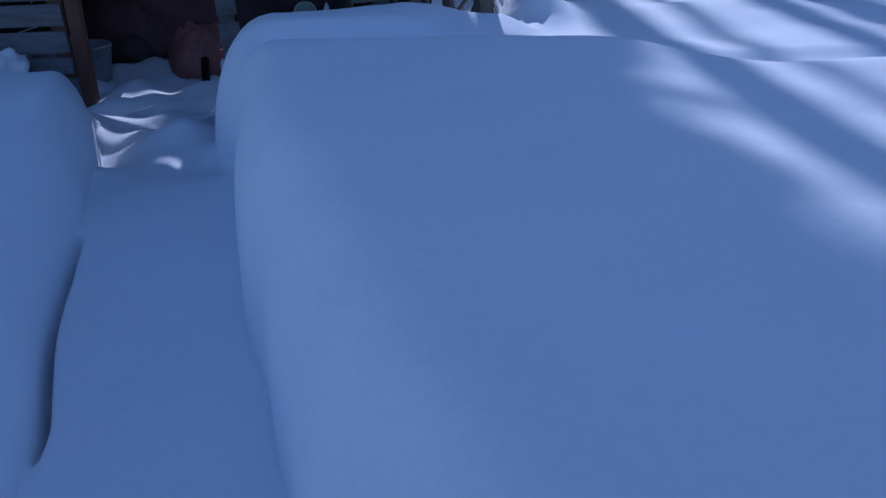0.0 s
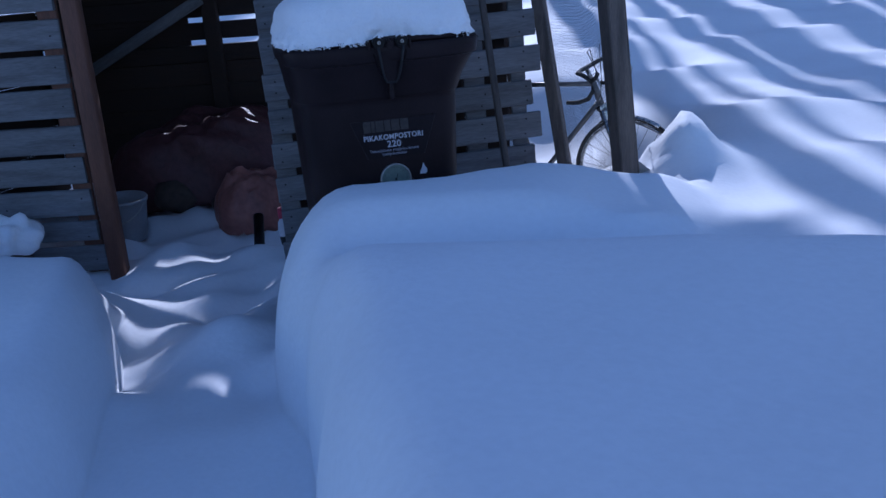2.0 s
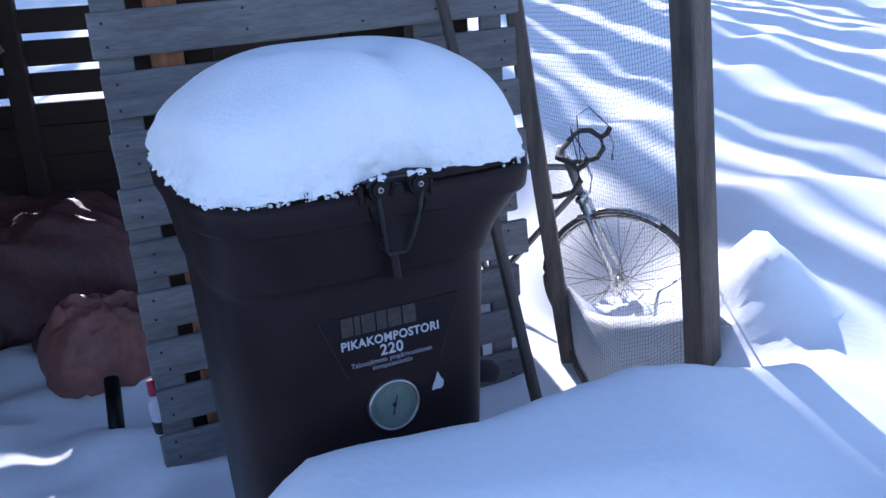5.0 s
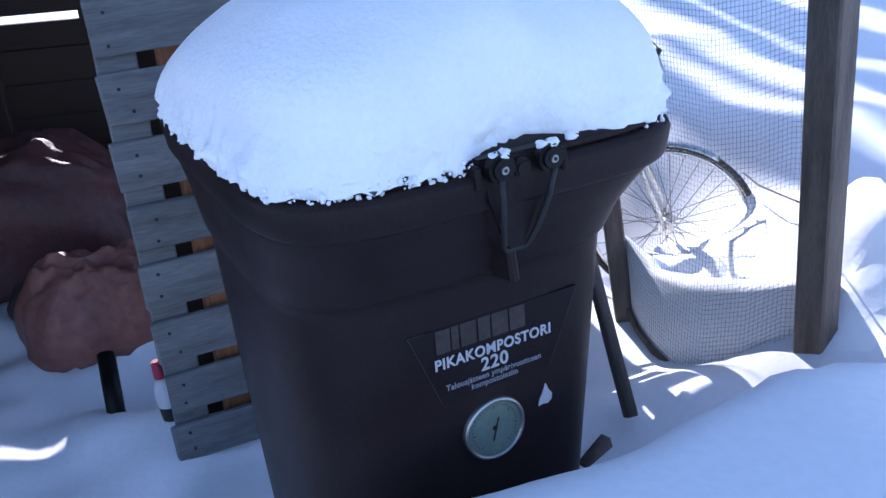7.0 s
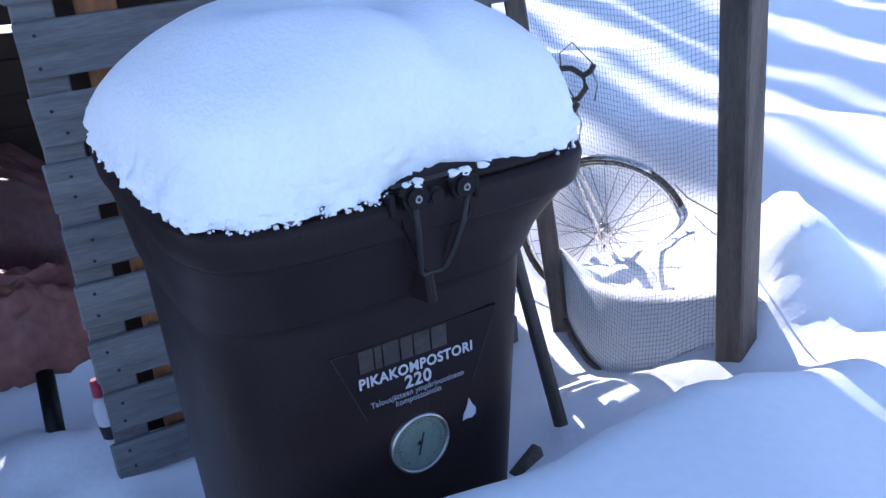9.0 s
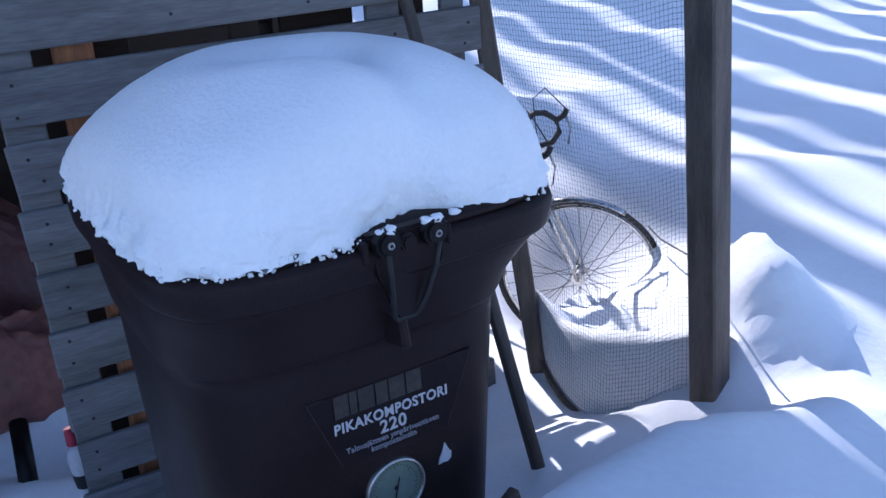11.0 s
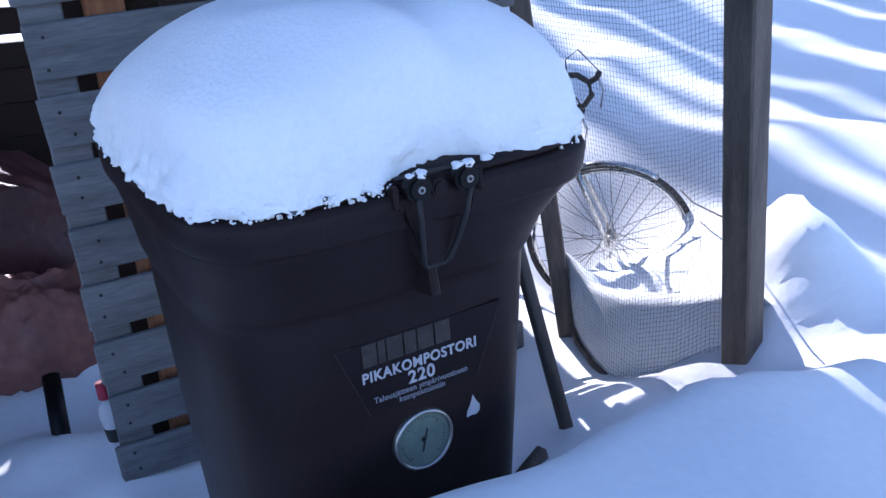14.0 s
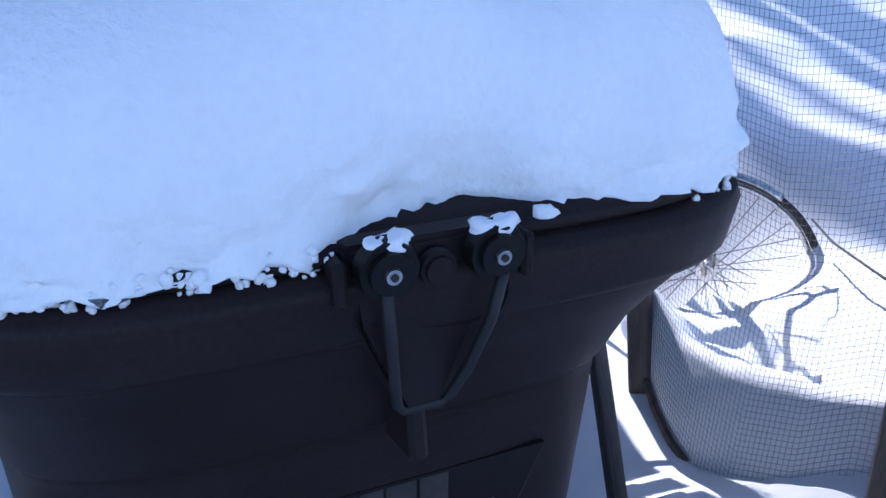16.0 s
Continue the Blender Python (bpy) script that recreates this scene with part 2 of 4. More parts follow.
def ground_right(x, y):
    """Snow on the right of the path: a high block, a dip, a rounded hump in front of the bin."""
    z = 0.815 + 0.012 * w_mid(x * 0.6, y * 0.6) - 0.04 * sstep(1.0, -1.5, y)
    z = z - 0.13 * sstep(0.75, 1.6, x) * sstep(0.8, 2.2, y)
    z = z - 0.15 * np.exp(-((y - 3.47 - 0.06 * (x + 0.2)) / 0.17) ** 2) * (1 - 0.35 * sstep(0.3, 1.0, x)) * sstep(-1.4, -0.3, x)
    hump = 0.805 - 0.09 * sstep(-0.1, 0.35, x) - 0.06 * sstep(0.3, 0.7, x)
    z = np.where(y > 3.47, np.minimum(z, hump), z)
    back = 0.36 + 0.07 * sstep(-0.35, 0.05, x) + 0.10 * sstep(0.05, 0.30, x) - 0.20 * sstep(4.65, 5.15, y) * sstep(0.32, 0.1, x)
    crest = np.interp(x, (-1.0, -0.77, -0.41, -0.23, -0.07, 0.35), (3.68, 3.84, 3.93, 4.05, 4.13, 4.22))
    fall = sstep(crest, crest + 0.34, y)
    z = z * (1 - fall) + back * fall
    out = sstep(0.30, 0.62, x) * sstep(3.0, 4.4, y)
    z = z * (1 - out) + ground_far(x, y) * out
    # snow thrown up round the gate post
    lump = 1 + 0.12 * w_small(x * 1.6, y * 1.6) + 0.06 * w_small(x * 4 + 2, y * 4)
    z = z + 0.20 * lump * np.exp(-(np.abs(x - 0.44) / 0.16) ** 2.2 - (np.abs(y - 4.90) / 0.25) ** 2.0)
    z = z + 0.03 * lump * np.exp(-(np.abs(x - 0.42) / 0.15) ** 2.0 - (np.abs(y - 4.38) / 0.25) ** 2.0)
    # hollow round the bicycle's front wheel
    z = z - 0.34 * np.exp(-((x - 0.30) / 0.28) ** 2 - ((y - 5.98) / 0.42) ** 2)
    # creases where the snow on the hump has slumped, and a few pits on its crest
    for cx, cy, ang, half in ((-0.055, 3.56, 56, 0.10), (0.315, 3.59, 34, 0.16)):
        ca, sa = math.cos(radians(ang)), math.sin(radians(ang))
        along, across = (x - cx) * ca + (y - cy) * sa, (y - cy) * ca - (x - cx) * sa
        z = z - 0.030 * np.exp(-(across / 0.035) ** 2 - (along / half) ** 4) + 0.012 * np.exp(-((across - 0.07) / 0.04) ** 2 - (along / half) ** 4)
    for cx, cy, r in ((-0.10, 4.20, 0.035), (-0.04, 4.19, 0.04), (-0.17, 4.14, 0.03), (-0.24, 4.10, 0.03)):
        z = z - 0.022 * np.exp(-((x - cx) / r) ** 2 - ((y - cy) / r) ** 2)
    # small wind lips on the hump
    z = z + 0.012 * np.exp(-((x - 0.20 - 0.55 * (y - 3.55)) / 0.05) ** 2) * sstep(3.3, 3.5, y) * sstep(3.95, 3.75, y)
    return z


def shed_floor(x, y):
    bumps = 0.05 * w_mid(x * 1.5 + 3, y * 1.5) + 0.026 * w_small(x * 0.8, y * 0.8)
    return 0.13 + bumps * sstep(3.2, 3.9, y) + 0.006 * w_small(x * 0.7, y * 0.7)


def ground_left(x, y):
    z = 0.50 + 0.015 * w_mid(x, y) + 0.10 * sstep(-1.6, -3.5, x)
    fall = sstep(3.98, 4.32, y + 0.06 * (x + 1.6))
    return z * (1 - fall) + (shed_floor(x, y) + 0.06 * sstep(-2.0, -2.6, x)) * fall


def ground_height(x, y):
    x, y = np.asarray(x, float), np.asarray(y, float)
    xr, xl = right_edge(y), left_edge(y)
    fl = shed_floor(x, y)
    dr, dl = x - xr, xl - x
    def lip(d, r, e):
        return (1 - np.abs(1 - np.clip(d / r, 0, 1)) ** e) ** (1 / e)
    z = fl
    z = np.where(dr > 0, fl + (ground_right(x, y) - fl) * lip(dr, 0.26 + 0.10 * sstep(3.4, 3.7, y), 2.4 - 0.4 * sstep(3.4, 3.7, y)), z)
    z = np.where(dl > 0, fl + (ground_left(x, y) - fl) * lip(dl, 0.34 - 0.18 * sstep(2.5, 3.2, y), 2.2), z)
    # crevice at the foot of the left bank
    z = z - 0.22 * np.exp(-((x - xl - 0.014) / 0.020) ** 2) * sstep(1.35, 1.6, y) * sstep(2.85, 2.6, y) * (x > xl)
    # inside the shed and then the open snow behind and beside it
    inside = sstep(4.3, 4.8, y) * sstep(7.6, 7.2, y) * sstep(-4.4, -4.0, x) * sstep(-0.75, -1.0, x)
    z = z * (1 - inside) + (fl - 0.02) * inside
    behind = np.maximum(sstep(7.0, 8.2, y), sstep(-4.2, -5.2, x))
    z = z * (1 - behind) + ground_far(x, y) * behind
    return z


def ground_z(x, y):
    return float(ground_height(np.array([x]), np.array([y]))[0])


def build_ground():
    ys = np.concatenate([np.linspace(-300, -16, 8), np.linspace(-14, -1.2, 16), np.arange(-1.0, 4.8, 0.035), np.arange(4.8, 8, 0.05), np.arange(8, 16, 0.2), np.arange(16, 34, 0.6), np.linspace(34, 400, 24)])
    off = np.array([0.002, 0.006, 0.014, 0.026, 0.042, 0.062, 0.088, 0.12, 0.16, 0.205, 0.25, 0.30])
    off = np.concatenate([off, np.arange(0.36, 1.6, 0.045), np.arange(1.62, 4, 0.1), np.arange(4.1, 9, 0.3), np.arange(9.5, 30, 1.2), np.linspace(32, 400, 20)])
    mid = np.concatenate([np.linspace(0, 0.1, 9), np.linspace(0.13, 1, 24)])
    xs = []
    for y in ys:
        a, b = float(left_edge(y)), float(right_edge(y))
        xs.append(np.concatenate([a - off[::-1], a + (b - a) * mid, b + off]))
    xs = np.array(xs)
    yy = np.repeat(ys[:, None], xs.shape[1], 1)
    zz = ground_height(xs, yy)
    r, c = xs.shape
    verts = np.stack([xs, yy, zz], -1).reshape(-1, 3)
    i = np.arange((r - 1) * c).reshape(r - 1, c)[:, :-1].ravel()
    faces = np.stack([i, i + 1, i + c + 1, i + c], -1)
    me = bpy.data.meshes.new("ground")
    me.from_pydata(verts.tolist(), [], faces.tolist())
    me.materials.append(snow_mat)
    for p in me.polygons:
        p.use_smooth = True
    tagged(new("ground", me), "deep white snow with a shovelled path through it", "snow", kind="structure")


build_ground()

# ---- the composting bin ----
BIN = pose(-0.725, 4.370, 0.13, 0, 0, 24.6)      # base centre; its front looks along -y of its own frame


def compost_bin():
    t = thing("compost_bin", BIN, "brown-black plastic compost bin under a thick snow cap", "compost bin")
    # body, tapering to the foot
    body = [(0.0, 0.250, 0.245, 4.2), (0.02, 0.262, 0.255, 4.2), (0.5, 0.284, 0.275, 4.4), (0.905, 0.300, 0.295, 4.6), (0.926, 0.301, 0.296, 4.6)]
    flare = [(0.931, 0.306, 0.305, 4.6), (0.938, 0.309, 0.309, 4.6), (0.985, 0.318, 0.326, 4.8), (1.02, 0.328, 0.346, 5.0), (1.055, 0.340, 0.367, 5.2), (1.07, 0.344, 0.373, 5.2)]
    part("body", ring_loft([squircle(w, d, z, e, 96, cx=-0.018 * min(1.0, (1.08 - z) / 0.12)) for z, w, d, e in body + flare]), plastic, t, smooth=True)
    lip = [(1.062, 0.340, 0.370), (1.066, 0.350, 0.381), (1.073, 0.354, 0.385), (1.112, 0.358, 0.390), (1.122, 0.354, 0.386), (1.124, 0.32, 0.35)]
    part("rim", ring_loft([squircle(w, d, z, 5.2, 96) for z, w, d in lip]), plastic, t, smooth=True)
    lid = [(1.125, 0.340, 0.372), (1.130, 0.344, 0.376), (1.138, 0.340, 0.372), (1.146, 0.31, 0.35), (1.16, 0.2, 0.24)]
    part("lid", ring_loft([squircle(w, d, z, 5.0, 96) for z, w, d in lid]), plastic, t, "lid buried under snow", smooth=True)
    return t


bin_thing = compost_bin()


def bin_front(z):
    """The local y of the bin's front face at height z over its base."""
    return -np.interp(z, [0, 0.5, 0.905, 0.926], [0.255, 0.275, 0.295, 0.296])


def lettering(text, size, mat, name, x, z, parent, extrude=0.0006, squash=1.0, lift=0.003, bold=0.018, spacing=1.08):
    cu = bpy.data.curves.new(name, "FONT")
    cu.body, cu.size, cu.align_x, cu.align_y, cu.extrude = text, size, "CENTER", "CENTER", extrude
    cu.offset = size * bold
    cu.space_character = spacing
    tmp = bpy.data.objects.new("tmp", cu)
    scene.collection.objects.link(tmp)
    bpy.context.view_layer.update()
    me = bpy.data.meshes.new_from_object(tmp.evaluated_get(bpy.context.evaluated_depsgraph_get()))
    bpy.data.objects.remove(tmp)
    me.materials.clear()
    me.materials.append(mat)
    ob = new(name, me)
    ob.parent = parent
    ob.matrix_basis = pose(x + 0.004, bin_front(z) - lift, z, 88.0, 0, 0) @ Matrix.Diagonal((squash, 1, 1, 1))
    return ob


def bin_details(t):
    # label plate: a trapezoid, wider above
    zt, zb = 0.86, 0.715
    bm = bmesh.new()
    f = [(-0.150, zt - 0.005), (0.165, zt - 0.005), (0.115, zb), (-0.095, zb)]
    fr = [bm.verts.new((x, bin_front(z) - 0.0012, z)) for x, z in f]
    bk = [bm.verts.new((x, bin_front(z) + 0.004, z)) for x, z in f]
    bm.faces.new(fr)
    bm.faces.new(bk[::-1])
    for i in range(4):
        bm.faces.new((fr[i], bk[i], bk[(i + 1) % 4], fr[(i + 1) % 4]))
    plate = part("label_plate", bm, sticker_mat, t, "black label with white print")
    # worn pale edge of the film
    for (xa, za), (xb, zb2) in ((f[0], f[3]), (f[1], f[2]), (f[0], (f[0][0] + 0.03, f[0][1]))):
        part("film_edge", tube([(xa, bin_front(za) - 0.0012, za), (xb, bin_front(zb2) - 0.0012, zb2)], 0.0007, 5), ink_faded, plate)
    # faded maker's mark: plain block shapes
    for i, w in enumerate((0.026, 0.013, 0.029, 0.022, 0.030, 0.029)):
        x = (-0.090, -0.068, -0.044, -0.015, 0.014, 0.047)[i]
        part("logo_block", box((w, 0.001, 0.040), pose(x, bin_front(0.832) - 0.0030, 0.832, -2), 0), ink_faded, plate)
    lettering("PIKAKOMPOSTORI", 0.0262, ink_white, "lettering", 0.0, 0.790, plate, squash=0.93, bold=0.024, spacing=1.10)
    lettering("220", 0.033, ink_white, "lettering", 0.0, 0.763, plate)
    lettering("Talousjätteen ympärivuotiseen", 0.0152, ink_grey, "lettering", 0.0, 0.742, plate, squash=0.93, bold=0.004, spacing=1.04)
    lettering("kompostointiin", 0.0152, ink_grey, "lettering", 0.0, 0.728, plate, squash=0.93, bold=0.004, spacing=1.04)
    # torn drop-shaped sticker
    bm = bmesh.new()
    ring = [(0.0, 0.024), (0.006, 0.010), (0.013, 0.0), (0.012, -0.012), (0.004, -0.018), (-0.006, -0.016), (-0.015, -0.018), (-0.013, -0.006), (-0.007, 0.004)]
    vs = [bm.verts.new((0.108 + x, bin_front(0.655) - 0.0015, 0.655 + z)) for x, z in ring]
    face = bm.faces.new(vs)
    ext = bmesh.ops.extrude_face_region(bm, geom=[face])
    bmesh.ops.translate(bm, vec=(0, 0.002, 0), verts=[v for v in ext["geom"] if isinstance(v, bmesh.types.BMVert)])
    part("sticker", bm, ink_white, t, "torn white drop-shaped sticker")
    # round thermometer
    zc = 0.632
    base = pose(0.0, bin_front(zc) - 0.004, zc, 90 - 2)
    bezel = bmesh.new()
    prof = [(0.0585, 0.010), (0.0585, -0.006), (0.0555, -0.010), (0.0525, -0.009), (0.0515, -0.004), (0.0515, 0.010)]
    rings = [[(r * math.cos(2 * PI * i / 48), r * math.sin(2 * PI * i / 48), -y) for i in range(48)] for r, y in prof]
    ring_loft(rings, False, False, bezel)
    th = part("thermometer", bezel, steel, t, "round steel-rimmed dial thermometer", base, True)
    part("dial", cylinder(0.052, 0.052, 0.004, pose(0, 0, 0.001), 48), dial_mat, th, "pale green dial")
    for i in range(31):
        a = radians(-140 + 280 * i / 30)
        r = 0.043 if i % 5 else 0.041
        part("tick", box((0.0009, 0.003 if i % 5 else 0.007, 0.0006), pose(r * math.sin(a), r * math.cos(a), 0.0036, 0, 0, -math.degrees(a)), 0), black_metal, th)
    part("needle", box((0.0022, 0.044, 0.001), pose(0.002, -0.002, 0.0048, 0, 0, -16), 0), black_metal, th)
    part("needle_hub", cylinder(0.004, 0.004, 0.002, pose(0, 0, 0.0048), 16), black_metal, th)
    # latch: bracket, two pivots, wire loop
    yr = -0.394
    bm = bmesh.new()
    tri = [(-0.064, 1.142), (0.064, 1.142), (0.056, 1.085), (0.014, 0.990), (-0.014, 0.990), (-0.056, 1.085)]
    ys = [yr + 0.012, yr + 0.012, yr - 0.002, -0.372, -0.372, yr - 0.002]
    a = [bm.verts.new((x, y, z)) for (x, z), y in zip(tri, ys)]
    b = [bm.verts.new((x * 1.3, y + 0.075, z)) for (x, z), y in zip(tri, ys)]
    bm.faces.new(a)
    bm.faces.new(b[::-1])
    for i in range(6):
        bm.faces.new((a[i], b[i], b[(i + 1) % 6], a[(i + 1) % 6]))
    bmesh.ops.bevel(bm, geom=bm.edges, offset=0.004, segments=2, affect="EDGES")
    lat = part("latch", bm, plastic, t, "black latch with a wire loop")
    for x in (-0.040, 0.040):
        part("pivot", cylinder(0.023, 0.020, 0.022, pose(x, yr - 0.006, 1.132, 90), 28, bevel=0.005), plastic_black, lat)
        part("rivet", cylinder(0.0062, 0.0055, 0.004, pose(x, yr - 0.018, 1.132, 90), 14), steel, lat, "small steel rivet")
        part("rivet_hole", cylinder(0.0028, 0.0028, 0.003, pose(x, yr - 0.0198, 1.132, 90), 10), black_metal, lat)
        part("rib", box((0.010, 0.024, 0.034), pose(x * 1.75, yr + 0.010, 1.120, -4), 0.005), plastic, lat)
    pts = [(-0.043, yr - 0.014, 1.118), (-0.038, yr - 0.008, 1.080), (-0.029, yr + 0.008, 1.030), (-0.022, yr + 0.020, 1.002), (-0.016, yr + 0.023, 0.994),
           (0.016, yr + 0.023, 0.994), (0.022, yr + 0.020, 1.002), (0.030, yr + 0.008, 1.030), (0.039, yr - 0.008, 1.080), (0.043, yr - 0.014, 1.118)]
    part("boss", cylinder(0.015, 0.013, 0.012, pose(0, yr + 0.002, 1.122, 90), 20, bevel=0.003), plastic, lat)
    part("wire_loop", tube(pts, 0.0046, 8), black_metal, lat, smooth=True)
    part("hook", box((0.016, 0.060, 0.066), pose(0, -0.334, 0.964, -12), 0.004), plastic, lat)
    part("screw", cylinder(0.0045, 0.0045, 0.004, pose(0.175, yr + 0.012, 1.088, 90), 10), black_metal, lat)


bin_details(bin_thing)


def snow_cap():
    """Thick pillow of snow on the lid, crumbly along its lower edge."""
    n, rows = 320, 84
    rng = np.random.RandomState(5)
    bm = bmesh.new()
    rings = []
    for j in range(rows):
        s = (j / (rows - 1)) ** 1.6
        ang = (1 - (1 - s) ** 2.2) * PI / 2
        hz = 0.246 * math.sin(ang) ** 0.80
        sc = max(math.cos(ang), 0.0) ** 0.45
        ring = []
        for p in squircle(1, 1, 0, max(2.5, 5.2 - 6.0 * s), n):
            ux, uy = p.x, p.y
            x, y = ux * 0.354 * sc, uy * (0.381 + 0.018 * float(sstep(0.3, 0.7, ux)) if uy < 0 else 0.386) * sc
            x *= 0.943 - 0.30 * hz if x > 0 else 1 - 0.32 * hz
            back = float(sstep(0.02, 0.38, y)) * float(sstep(0.03, 0.16, hz))
            x *= 1 - (0.20 * float(sstep(-0.12, 0.3, y)) * float(sstep(0.03, 0.16, hz)) if x > 0 else 0.10 * back)
            q = Vector((x, y, hz))
            low = 1 - float(sstep(0.012, 0.075, hz))
            k = 1 + 0.03 * math.sin(min(1, s * 3) * PI) + 0.05 * noise.noise(q * 4.5 + Vector((3, 1, 0))) * (1 - low)
            crust = 1 - float(sstep(0.03, 0.13, hz))
            k += crust * (0.034 * abs(noise.noise(q * 20)) + 0.024 * abs(noise.noise(q * 44 + Vector((4, 4, 4)))) - 0.014)
            k += low * (0.024 * noise.noise(q * 26) + 0.014 * noise.noise(q * 62) + 0.012 * noise.noise(q * 130)) + 0.004 * noise.noise(q * 20)
            bite = 0.0
            if uy < -0.4:
                bite = 0.045 * math.exp(-((x - 0.03) / 0.085) ** 2) + 0.013 * math.exp(-((x - 0.19) / 0.10) ** 2) + 0.02 * noise.noise(Vector((x * 16, 3.0, 1.0))) * float(sstep(-0.12, -0.02, x))
                bite = max(0.0, bite) * (1 - float(sstep(0.0, 0.45, s)))
            z = hz * (1 + 0.07 * noise.noise(Vector((x * 3.6, y * 3.2 + 7, 2)))) + 0.010 * x - 0.02 * y
            z += low * 0.010 * noise.noise(q * 40 + Vector((9, 9, 9)))
            z -= 0.018 * back + 0.020 * float(sstep(0.06, 0.3, -x)) * float(sstep(0.10, 0.2, hz))
            # shallow dents across the top
            z -= 0.026 * math.exp(-((y + 0.08) / 0.10) ** 2) * float(sstep(0.45, 0.9, s))
            z -= 0.026 * math.exp(-((x - 0.03 + 0.2 * y) / 0.055) ** 2) * float(sstep(0.10, 0.2, hz)) * (1 - float(sstep(-0.12, 0.1, y)))
            ring.append((x * k, y * k + bite, z))
        rings.append(ring)
    ring_loft(rings, True, True, bm)
    whole("snow_pillow", bm, fluff_mat, "thick rounded pillow of snow on the bin lid", "snow", BIN @ pose(0, 0, 1.126))
    # crumbs clinging to the rim
    bm = bmesh.new()

    def crumb(x, y, z, r, flat=0.7):
        sub = bmesh.new()
        bmesh.ops.create_icosphere(sub, subdivisions=2, radius=r)
        off = Vector((x, y, z)) * 50
        for v in sub.verts:
            v.co *= 1 + 0.75 * noise.noise(v.co * (0.9 / r) + off)
            v.co.z *= flat
        bmesh.ops.translate(sub, vec=(x, y, z), verts=sub.verts)
        join_into(bm, sub)
    for i in range(90):
        a = rng.rand() * 2 * PI
        c, s = math.cos(a), math.sin(a)
        k = (abs(c) ** 5.0 + abs(s) ** 5.0) ** (-1 / 5.0)
        x, y = 0.349 * k * c, 0.384 * k * s
        if y < -0.3:
            continue
        crumb(x * (1 + 0.02 * rng.randn()), y * (1 + 0.012 * rng.randn()), 1.118 + 0.020 * rng.rand(), 0.0015 + 0.0025 * rng.rand() ** 2)
    for i in range(150):
        x = -0.335 + 0.27 * rng.rand() if i < 130 else 0.24 + 0.09 * rng.rand()
        y = -(0.387 if x < 0 else 0.383) * (1 - (abs(x) / 0.358) ** 5.2) ** (1 / 5.2)
        crumb(x, y + 0.006 + 0.012 * rng.rand(), 1.124 + 0.020 * rng.rand(), 0.0015 + 0.0035 * rng.rand() ** 2, 1.0)
    for x, y, r in ((-0.046, -0.396, 0.008), (-0.034, -0.398, 0.010), (-0.024, -0.392, 0.006), (0.030, -0.396, 0.010), (0.044, -0.398, 0.011), (0.054, -0.392, 0.007), (0.086, -0.388, 0.008)):
        crumb(x, y, 1.150, r, 0.6)
    whole("snow_crumbs", bm, fluff_mat, "crumbs of snow clinging along the lid edge", "snow", BIN, kind="stuff")


snow_cap()


# ---- pallet walls of the shed ----
def board(length, width, thick, seed, parent, name, m, mat, end_wear=0.004):
    """A sawn board along its own x from 0, slightly uneven."""
    rng = random.Random(seed)
    bm = box((length, thick, width), pose(length / 2, 0, 0), 0.004)
    for v in bm.verts:
        v.co.z += rng.uniform(-1, 1) * 0.002
        v.co.x += rng.uniform(-1, 1) * end_wear
    return part(name, bm, mat, parent, m=m)


def nail_heads(parent, spots):
    for x, z in spots:
        part("nail", cylinder(0.004, 0.004, 0.003, pose(x, -0.013, z, 90), 8), black_metal, parent)


PALLET = pose(-1.41, 4.955, 0, 0, 0, 20)
GAPS = (2.10, 1.945, 1.79, 1.63, 1.46, 1.29, 1.125, 0.96, 0.80, 0.635, 0.47, 0.31, 0.15)


def pallet_wall():
    t = thing("wall_pallet", PALLET, "grey weathered pallet boards nailed up as a slatted wall", "pallet wall", kind="structure")
    rng = random.Random(4)
    for i, (hi, lo) in enumerate(zip(GAPS, GAPS[1:])):
        w = hi - lo - 0.042
        right = 1.32 + rng.uniform(-0.035, 0.015)
        left = rng.uniform(-0.008, 0.008)
        b = board(right - left, w, 0.022, i, t, "slat", pose(left, 0, (hi + lo) / 2 - 0.035, 0, -1.5 + rng.uniform(-0.25, 0.25), 0), grey_wood)
        for x in (0.05, 0.42, 0.80, 1.03, 1.24):
            for dz in (-0.25, 0.22):
                part("nail", cylinder(0.0045, 0.0045, 0.003, pose(x + rng.uniform(-0.015, 0.015), -0.0115, dz * w + rng.uniform(-0.01, 0.01), 90), 8), black_metal, b)
    for x, w, mat in ((0.055, 0.095, grey_wood), (1.005, 0.10, grey_wood), (1.225, 0.075, grey_wood)):
        part("stringer", box((w, 0.022, 2.05), pose(x, 0.0245, 1.12), 0.004), mat, t)
    part("stringer", box((0.09, 0.095, 2.1), pose(0.20, 0.090, 1.12), 0.006), orange_wood, t, "reddish-brown upright behind the slats")
    part("stringer", box((0.08, 0.02, 2.1), pose(0.62, 0.05, 1.12), 0.006), dark_wood, t)
    # Dark boards added behind the gaps for their shade, hiding lit snow beyond.
    for x, w in ((0.125, 0.07), (0.30, 0.09), (1.12, 0.16), (0.86, 0.22)):
        part("backing_board", box((w, 0.02, 1.75 if x > 0.8 else 2.1), pose(x, 0.155, 1.0), 0.004), dark_wood, t)
    return t


pallet_wall()

LEFT_WALL = pose(-2.40, 5.00, 0, 0, 0, 8)
LGAPS = (2.08, 1.935, 1.76, 1.59, 1.41, 1.235, 1.07, 0.89, 0.73, 0.56, 0.40, 0.26, 0.10)


